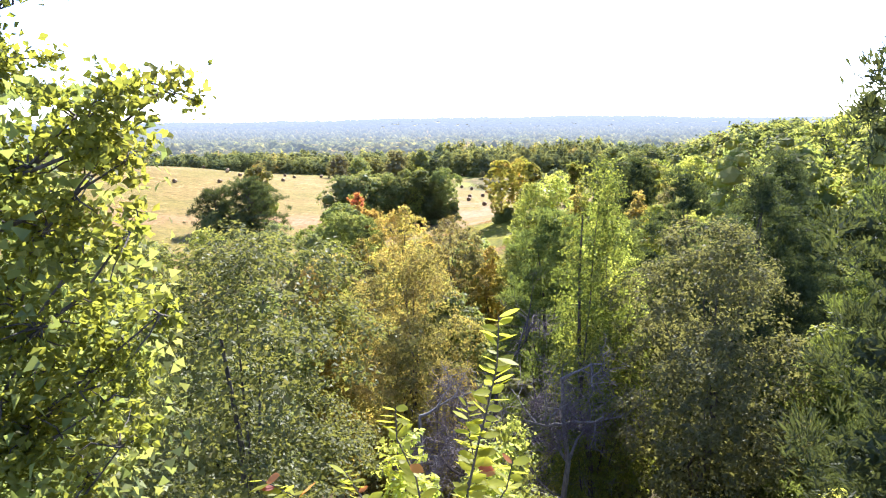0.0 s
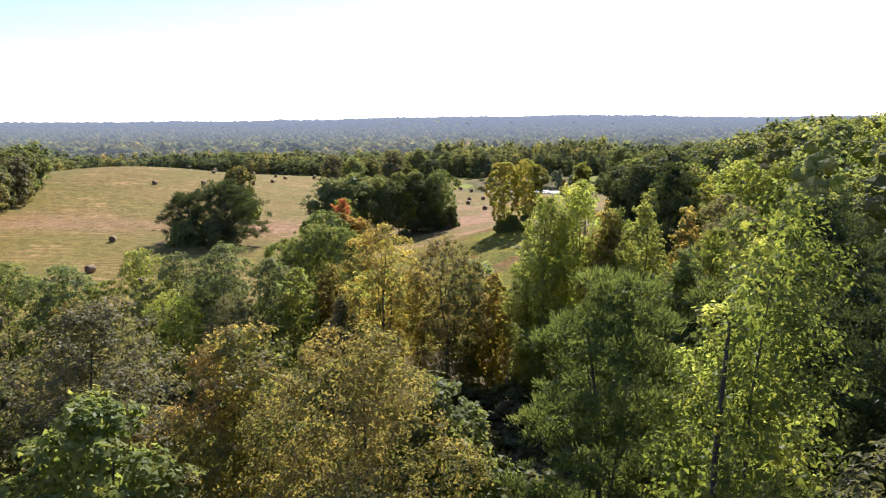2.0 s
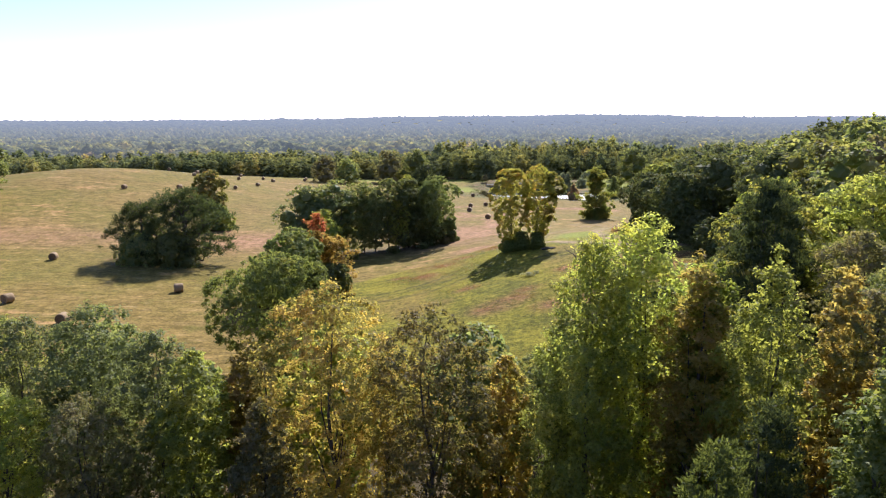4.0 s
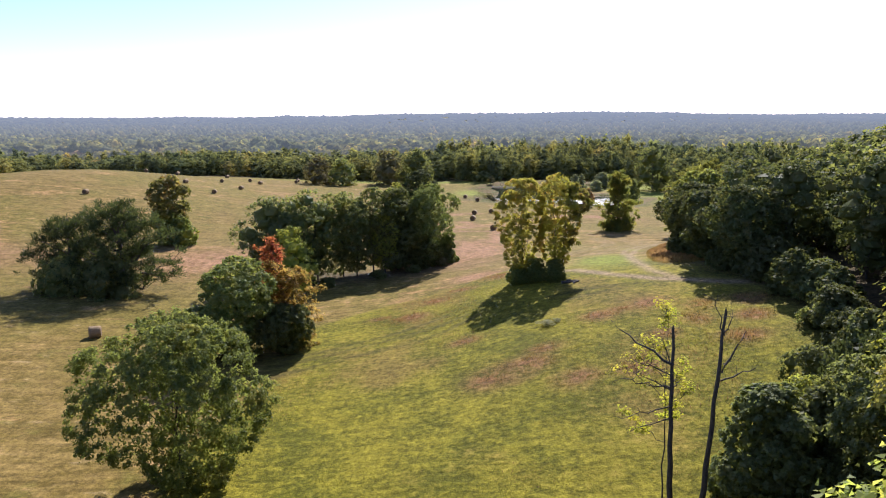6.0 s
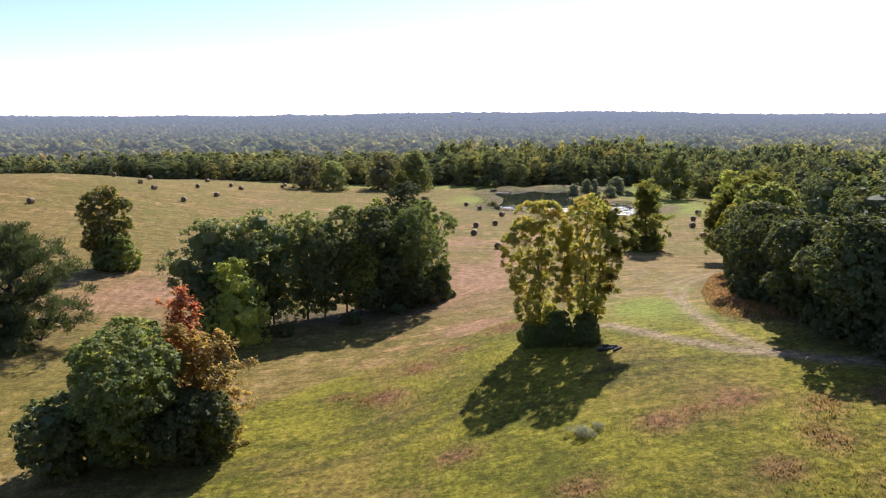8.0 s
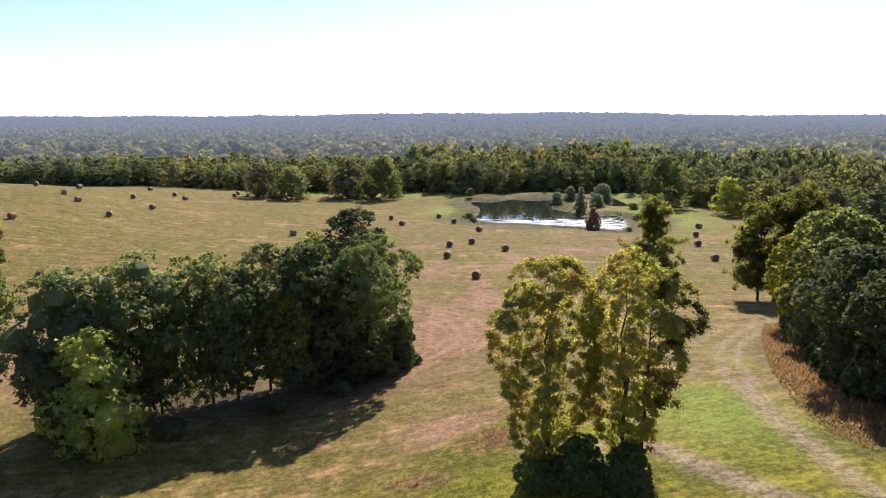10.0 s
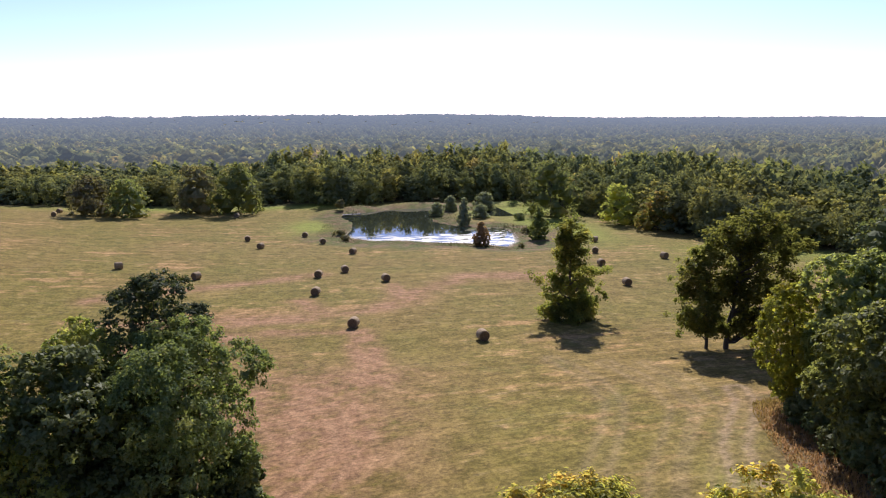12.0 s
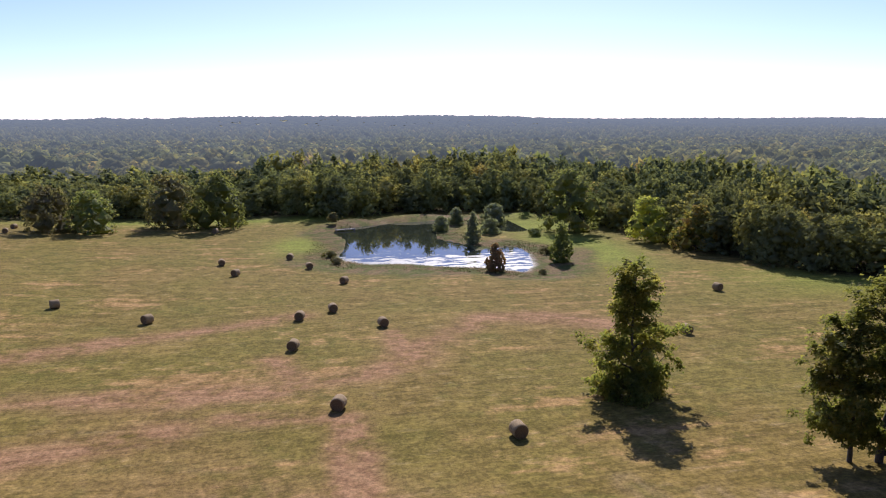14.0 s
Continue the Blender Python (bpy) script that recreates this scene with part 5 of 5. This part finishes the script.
def snag(x, y, top, limbs, thick, label, seed):
    """A standing dead trunk, broken off at its top, with a few bare limbs. limbs: foot, tip, thickness, side twigs."""
    g = np.random.default_rng(seed)
    z0 = height(x, y)
    root = new("dead_tree")
    root.matrix_basis = pose(x, y, z0)
    o = np.array([x, y, z0])
    p = wobble((0, 0, -0.5), np.array(top) - o, 12, 0.035, g)
    part("trunk", raw_mesh("snag_trunk", *tube(p, np.linspace(thick, thick * 0.42, 12) * g.uniform(0.92, 1.08, 12), 9), True), BARK, root)
    tip = np.array(top) - o
    for s in range(3):
        q = np.array([tip + g.normal(size=3) * 0.03, tip + [g.normal() * 0.05, g.normal() * 0.05, g.uniform(0.15, 0.4)]])
        part("splinter", raw_mesh("splinter", *tube(q, [thick * 0.3, 0.008], 5)), BARK, root)
    for foot, end, r, twigs in limbs:
        a, b_ = np.array(foot) - o, np.array(end) - o
        q = wobble(a, b_, 7, 0.05 * np.linalg.norm(b_ - a) * 0.6, g)
        wood = [tube(q, np.linspace(r, r * 0.35, 7), 6)]
        for k in range(twigs):
            s = q[int(g.integers(2, 7))]
            d = unit(g.normal(size=3) * [0.8, 0.8, 0.4] + [0, 0, 0.5])
            tw = wobble(s, s + d * g.uniform(0.3, 1.0), 4, 0.05, g)
            wood.append(tube(tw, np.linspace(0.014, 0.005, 4), 4))
            for m in range(2):
                wood.append(tube(wobble(tw[2], tw[2] + unit(d + g.normal(size=3) * 0.5) * g.uniform(0.2, 0.5), 3, 0.02, g), [0.008, 0.006, 0.003], 3))
        part("limb", raw_mesh("snag_limb", *joined(wood), True), BARK, root)
    return tagged(root, label, "tree", "dead trees")


snag(18.2, 106.8, (18.95, 106.84, 23.2), [((18.93, 106.8, 19.7), (20.16, 106.9, 22.1), 0.075, 2), ((18.9, 106.8, 19.2), (20.67, 106.4, 20.15), 0.055, 2), ((18.9, 106.8, 22.0), (18.2, 106.6, 24.0), 0.045, 6), ((18.92, 106.8, 21.9), (19.35, 106.85, 22.95), 0.055, 2), ((18.9, 106.8, 20.2), (19.9, 106.7, 20.6), 0.022, 1)],
     0.19, "dark broken dead trunk with three bare limbs at the meadow's edge", 14)
snag(16.9, 108.0, (16.47, 108.1, 21.9), [((16.6, 108.0, 19.7), (13.6, 108.9, 21.6), 0.085, 9), ((16.62, 108.0, 19.2), (15.9, 108.1, 21.3), 0.055, 2), ((16.64, 108.0, 18.9), (14.2, 108.5, 20.0), 0.05, 8), ((16.66, 108.0, 18.2), (13.6, 108.0, 18.9), 0.055, 10), ((16.68, 108.0, 18.0), (14.6, 107.8, 19.2), 0.05, 8), ((16.72, 108.0, 17.2), (13.6, 107.5, 16.6), 0.045, 7), ((16.66, 108.0, 18.3), (17.1, 108.0, 18.9), 0.04, 1), ((16.75, 108.0, 16.4), (14.4, 108.4, 15.4), 0.045, 7)],
     0.2, "dark dead trunk with long bare twiggy limbs at the meadow's edge", 21)
branched("young_tree", 16.9, 109.6, (16.6, 109.6, 22.6), [(16.5, 109.6, 22.6), (16.3, 109.5, 21.8), (17.6, 109.6, 18.6), (17.9, 109.4, 17.4), (15.0, 109.6, 19.6), (14.2, 109.6, 19.0), (15.6, 109.6, 20.6), (14.6, 109.4, 16.0), (17.3, 109.6, 16.4)],
         SUNLIT, "sparse young tree with yellow leaves at the meadow's edge", 2600, 0.15, 8, 0.06, 0.5)

# ---- tree tops close to the start ----
def leaf_blade(length):
    """One pointed leaf, folded along its rib, lying along x."""
    prof = [(0.0, 0.02), (0.25, 0.2), (0.5, 0.27), (0.75, 0.19), (1.0, 0.0)]
    v, f = [], []
    for k, (a, w) in enumerate(prof):
        v += [(a * length, -w * length, 0.06 * length * w), (a * length, 0, -0.03 * length * math.sin(3 * a)), (a * length, w * length, 0.06 * length * w)]
    for k in range(4):
        for j in (0, 1):
            i = 3 * k + j
            f.append((i, i + 1, i + 4, i + 3))
    return np.array(v), np.array(f)


def aim(d, roll, g):
    """A turn that lays a leaf's rib along d."""
    return Vector(d).to_track_quat("X", "Z").to_matrix().to_4x4() @ Matrix.Rotation(roll, 4, "X")


def near_shoots():
    """The top of a young tree that stands just under the flight's start: bare stems with big sunlit leaves."""
    g = np.random.default_rng(4)
    x0, y0 = 0.05, 2.75
    z0 = height(x0, y0)
    root = new("young_tree")
    root.matrix_basis = pose(x0, y0, z0)
    h = 33.2 - z0
    part("trunk", raw_mesh("young_trunk", *tube(wobble((0, 0, -0.4), (0, 0, h), 10, 0.05, g), np.linspace(0.09, 0.014, 10), 7), True), BARK, root)
    blade = raw_mesh("blade", *leaf_blade(0.10), True)
    sets = [((0, 0, h - 0.1), (0.17, 0.02, h + 1.02), 13), ((0, 0, h - 0.2), (0.04, 0.1, h + 0.62), 12), ((0, 0, h - 0.3), (-0.26, 0.05, h + 0.62), 12), ((0, 0, h - 0.5), (-0.82, -0.02, h + 0.33), 15), ((0, 0, h - 0.5), (-0.5, 0.15, h + 0.28), 12),
            ((0, 0, h - 0.4), (0.22, -0.1, h + 0.45), 12), ((0, 0, h - 0.6), (-0.15, -0.15, h + 0.3), 12), ((0, 0, h - 0.6), (0.1, 0.2, h + 0.25), 12), ((0, 0, h - 0.9), (-0.3, 0.2, h + 0.1), 12), ((0, 0, h - 0.9), (0.35, 0.1, h + 0.05), 12), ((0, 0, h - 1.0), (-0.7, 0.2, h - 0.05), 12)]
    for a, b, n in sets:
        p = wobble(a, b, 7, 0.02, g)
        stem = part("shoot", raw_mesh("shoot", *tube(p, np.linspace(0.008, 0.0025, 7), 5), True), BARK, root)
        n = int(n * 4.2)
        for k in range(n):
            s = (0.25 + 0.75 * (k + 0.5) / n) * 6
            i = min(int(s), 5)
            at = p[i] * (1 - s + i) + p[i + 1] * (s - i)
            side = 1 if k % 2 else -1
            d = unit(np.array([side * g.uniform(0.5, 1.0), g.uniform(-0.6, 0.5), g.uniform(-0.3, 0.7)]))
            ob = part("leaf", blade, RED if g.uniform() < 0.04 else SUNLIT, stem)
            sc = g.uniform(0.45, 1.0)
            ob.matrix_basis = Matrix.Translation(at) @ aim(d, g.uniform(-0.8, 0.8), g) @ Matrix.Diagonal((sc, sc, sc, 1))
    return tagged(root, "young tree top with big sunlit yellow-green leaves", "tree")


near_shoots()


def near_oak():
    """The oak whose boughs hang beside the start."""
    g = np.random.default_rng(9)
    x0, y0 = -6.6, 6.2
    z0 = height(x0, y0)
    root = new("oak_tree")
    root.matrix_basis = pose(x0, y0, z0)
    h = 38.5 - z0
    p = wobble((0, 0, -0.6), (0.3, 0.3, h), 10, 0.12, g)
    part("trunk", raw_mesh("oak_trunk", *tube(p, np.linspace(0.32, 0.05, 10), 9), True), BARK, root)
    ends = [(4.25, -0.1, 35.25), (3.9, 0.1, 35.35), (3.55, -0.2, 35.05), (3.2, -0.3, 36.05), (2.9, 0.2, 36.2), (2.6, 0.1, 35.5), (3.75, 0.2, 34.65), (3.3, 0.5, 34.5), (3.85, 0.0, 34.1), (3.4, -0.2, 33.8), (2.9, 0.3, 34.0), (3.9, 0.3, 33.2), (3.5, 0.4, 32.9),
            (3.0, -0.1, 33.2), (3.4, 0.1, 32.4), (2.7, 0.5, 32.6), (3.45, 0.2, 31.9), (3.0, 0.4, 31.5), (2.5, -0.2, 33.8), (2.4, 0.3, 31.9)]
    pc = []
    for ex, ey, ez in ends:
        k = int(np.clip((ez - z0 - 1.2) / h * 9, 3, 8))
        q = wobble(p[k], (ex, ey, ez - z0), 7, 0.09, g)
        q[3:6, 2] -= 0.12
        twigs = [tube(q, np.linspace(0.05, 0.008, 7), 6)]
        for s in range(26):
            i = int(g.integers(2, 7))
            e = q[i] + g.normal(size=3) * [0.20, 0.32, 0.17]
            twigs.append(tube(wobble(q[i], e, 4, 0.03, g), np.linspace(0.012, 0.004, 4), 4))
            pc.append(e)
        part("bough", raw_mesh("bough", *joined(twigs), True), BARK, root)
    pc = np.array(pc)
    n = 21000
    c = pc[g.integers(len(pc), size=n)] + g.normal(size=(n, 3)) * [0.085, 0.10, 0.07]
    nrm = unit(g.normal(size=(n, 3)) * 0.8 + [0, 0.1, 0.6])
    part("crown", raw_mesh("oak_leaf_crown", *leaves(c, nrm, g.uniform(0.055, 0.115, n), 0.8, g)), OAK_BRIGHT, root, "sunlit yellow-green oak leaves")
    # inner leaves in duller OAK green, the crown's inner shade put into the colour
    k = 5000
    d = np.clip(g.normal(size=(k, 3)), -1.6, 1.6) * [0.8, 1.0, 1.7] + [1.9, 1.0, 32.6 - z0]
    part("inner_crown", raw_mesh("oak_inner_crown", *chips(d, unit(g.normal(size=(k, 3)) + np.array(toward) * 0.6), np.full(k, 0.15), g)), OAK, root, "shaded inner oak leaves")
    return tagged(root, "oak with sunlit yellow-green leaves on reaching boughs", "tree")


near_oak()

# ---- small dock on the pond ----
def dock(x, y, turn):
    """A short plank dock on posts."""
    root = new("dock")
    root.matrix_basis = pose(x, y, WATER_Z + 0.35, 0, 0, turn)
    box = lambda a, b, c, dx, dy, dz: (np.array([(a + i * dx / 2, b + j * dy / 2, c + k * dz / 2) for k in (-1, 1) for i, j in ((-1, -1), (1, -1), (1, 1), (-1, 1))]), np.array([(0, 3, 2, 1), (4, 5, 6, 7), (0, 1, 5, 4), (1, 2, 6, 5), (2, 3, 7, 6), (3, 0, 4, 7)]))
    plank = raw_mesh("plank", *box(0, 0, 0, 0.24, 1.3, 0.05))
    for i in range(24):
        ob = part("plank", plank, BARK_GREY, root)
        ob.location = (i * 0.26 - 3.0, 0, 0.16)
    for j in (-0.5, 0.5):
        part("beam", raw_mesh("beam", *box(0, j, 0.06, 6.4, 0.12, 0.14)), BARK_GREY, root)
        for i in (-2.8, 0.0, 2.8):
            part("post", raw_mesh("post", *box(i, j * 1.2, -0.5, 0.16, 0.16, 2.0)), BARK_GREY, root)
    return tagged(root, "short grey plank dock at the pond's corner", "dock")


dock(25.2, 393.5, 12)

# ---- shrubs and grass ----
for x, y, h, R, leaf in [(14.1, 143.8, 0.55, 1.2, PALE), (15.3, 144.3, 0.4, 0.7, PALE),
                         (45.0, 150.5, 3.0, 2.4, OAK), (43.5, 158.0, 2.4, 2.0, BROWN), (30.0, 118.5, 3.4, 2.6, LIME), (33.0, 124.0, 3.0, 2.4, GREY), (38.5, 133.0, 2.6, 2.2, OAK), (1.8, 195.6, 1.6, 1.6, BROWN), (-3.0, 191.0, 1.4, 1.5, GREY), (-9.0, 188.0, 1.6, 1.8, OAK), (-17.0, 183.6, 1.6, 1.8, OAK),
                         (18.5, 352.0, 1.6, 2.0, BROWN), (19.5, 343.0, 1.4, 1.8, BROWN), (22.0, 403.0, 3.0, 2.0, BROWN), (72.0, 345.0, 1.8, 2.2, BROWN), (78.0, 372.0, 2.2, 2.8, GREY), (62.5, 321.5, 1.2, 1.1, BROWN)]:
    tree("shrub", x, y, -h, R, leaf, fine=(12600, 0.13) if leaf is PALE else None, label="low brownish shrub at the edge of the grass" if leaf is BROWN else "low pale shrub in the meadow grass" if leaf is PALE else "low leafy shrub at the edge of the grass", group="shrubs", most=2600 if leaf is not PALE else 99999)
for i, (k, x, y, top, R, leaf) in enumerate([("round", 23.2, 109.2, 18.2, 3.4, GREY), ("round", 27.2, 110.6, 17.4, 3.0, GREY), ("oak", 29.0, 106.0, 20.5, 4.4, GREY), ("pine", 31.0, 111.5, 21.0, 4.2, PINE), ("oak", 10.5, 95.0, 16.0, 3.4, OAK), ("oak", -8.0, 97.0, 13.5, 3.6, GREY), ("oak", -30.0, 106.0, 15.0, 5.0, GREY)]):
    tree(k, x, y, top, R, leaf, "", i % 2, group="trees at the foot of the slope")


def grass_material():
    m = Nodes("meadow_grass")
    geo = m.n("NewGeometry", "Random Per Island")
    pos = m.n("NewGeometry", "Position")
    f = m.math("ADD", m.math("MULTIPLY", m.noise(pos, 0.07, 4.0), 0.75), m.math("MULTIPLY", geo, 0.25))
    c = m.n("ValToRGB", 0, {0: f})
    el = c.node.color_ramp.elements
    el[0].position, el[0].color, el[1].position, el[1].color = 0.30, (0.15, 0.17, 0.025, 1), 0.72, (0.27, 0.15, 0.065, 1)
    for p, v in ((0.45, (0.25, 0.245, 0.035, 1)), (0.54, (0.31, 0.265, 0.055, 1)), (0.62, (0.28, 0.19, 0.08, 1))):
        el.new(p).color = v
    c = m.mix(m.math("MULTIPLY", m.n("Attribute", "Fac", attribute_name="weeds"), 0.75), c, m.mix(geo, (0.30, 0.15, 0.065), (0.48, 0.27, 0.12)))
    diff, tr = m.n("BsdfDiffuse", 0, {"Color": c}), m.n("BsdfTranslucent", 0, {"Color": c})
    return m.end(m.n("MixShader", 0, {0: 0.62, 1: diff, 2: tr}))


def reed_material():
    m = Nodes("bank_reeds")
    geo = m.n("NewGeometry", "Random Per Island")
    c = m.mix(geo, (0.05, 0.058, 0.016), (0.15, 0.12, 0.045))
    return m.end(m.n("MixShader", 0, {0: 0.3, 1: m.n("BsdfDiffuse", 0, {"Color": c}), 2: m.n("BsdfTranslucent", 0, {"Color": c})}))


def tufts(name, n, x0, x1, y0, y1, ok, tall, material, label, seed, blades=4, dry=rust):
    g = np.random.default_rng(seed)
    X, Y = g.uniform(x0, x1, n), g.uniform(y0, y1, n)
    k = ok(X, Y)
    X, Y = X[k], Y[k]
    n = len(X)
    Z = ground_height(X, Y)
    weeds = dry(X, Y)
    patchy = np.clip(0.75 + 0.45 * waves(X * 2.3, Y * 2.3, 1.0), 0.3, 1.5) + 0.6 * weeds
    V = []
    for b in range(blades):
        a = g.uniform(0, 2 * np.pi, n)
        h = tall * g.uniform(0.5, 1.3, n) * patchy
        out, w = h * g.uniform(0.25, 0.8, n), h * g.uniform(0.10, 0.2, n)
        base = np.stack([X, Y, Z - 0.03], 1)
        side = np.stack([-np.sin(a), np.cos(a), np.zeros(n)], 1) * w[:, None]
        tip = base + np.stack([np.cos(a) * out, np.sin(a) * out, h], 1)
        V.append(np.stack([base - side, base + side, tip], 1))
    V = np.stack(V, 1).reshape(-1, 3)
    me = raw_mesh(name, V, np.arange(len(V)).reshape(-1, 3))
    give(me, "weeds", np.repeat(weeds, 3 * blades))
    me.materials.append(material)
    return tagged(new(name, me), label, "grass", kind="stuff")


GRASS, REEDS = grass_material(), reed_material()


def on_meadow(X, Y):
    e = np.where(Y > 153, (X + 15) - np.interp(Y, [153, 159.6, 163.7, 167.5, 171.2, 177, 184, 215], [-2.5, 0, 4.4, 10.2, 16.6, 24.4, 45, 52]), (X + 15) + (153 - Y) * 0.1)
    lanes = np.minimum.reduce([off_line(X, Y, TRACK_A), off_line(X, Y, TRACK_B)] + [off_line(X, Y, line) + 0.8 for line in RUTS])
    return (e > 0.5) & (X < wood_edge(Y) + 2) & (lanes > 1.3) & (Y < np.interp(X, [14, 20, 28, 34, 40], [181, 171, 169, 172, 176]))


tufts("meadow_grass", 90000, -18, 48, 96, 200, on_meadow, 0.17, GRASS, "tall rough grass on the meadow spur, green and rust", 3, 2)
tufts("rusty_weeds", 22000, -12, 42, 124, 180, lambda X, Y: on_meadow(X, Y) & (rust(X, Y) > 0.3) & (waves(X * 13, Y * 13, 2.0) + 0.6 * waves(X * 31, Y * 31, 5.0) > 0.1), 0.22, GRASS, "tall rusty weeds in patches on the meadow spur", 4, 3)
tufts("dry_weeds", 26000, 31, 54, 162, 206, lambda X, Y: (dry_bank(X, Y) > 0.5) & (X < wood_edge(Y) + 4), 0.26, GRASS, "dry brown weeds on the bank between track and woods", 8, 3, dry_bank)
bank = lambda X, Y: ~inside(X, Y, POND) & (off_line(X, Y, POND, True) < 9) & (off_line(X, Y, POND, True) > 0.3)
tufts("pond_grass", 22000, 10, 80, 318, 420, bank, 0.3, REEDS, "rank grass and reeds round the pond", 6, 3)


def log(x, y, length, r, turn, seed):
    """A fallen log with a rough skin and sawn ends."""
    g = np.random.default_rng(seed)
    root = new("log")
    root.matrix_basis = pose(x, y, height(x, y) + r * 0.8, 0, 0, turn)
    p = np.stack([np.linspace(-length / 2, length / 2, 7), g.normal(size=7) * 0.03, g.normal(size=7) * 0.02], 1)
    v, f = tube(p, r * g.uniform(0.9, 1.1, 7), 10)
    part("bark", raw_mesh("log_bark", v + g.normal(size=v.shape) * 0.008, f, True), BARK, root)
    for s in (0, -1):
        a = np.linspace(0, 2 * np.pi, 10, endpoint=False)
        ring = np.stack([np.full(10, p[s, 0] + (0.01 if s else -0.01)), p[s, 1] + r * 0.95 * np.cos(a), p[s, 2] + r * 0.95 * np.sin(a)], 1)
        part("sawn_end", raw_mesh("sawn_end", ring, np.arange(10).reshape(1, 10)), BARK_GREY, root, "pale sawn end")
    return tagged(root, "fallen log lying in the grass under the sweetgums", "log", "logs under the sweetgums")


for i, (x, y, l, r, a) in enumerate([(18.9, 159.3, 1.7, 0.17, 12), (19.5, 159.9, 1.4, 0.14, -20), (19.9, 158.9, 1.1, 0.13, 40)]):
    log(x, y, l, r, a, 60 + i)
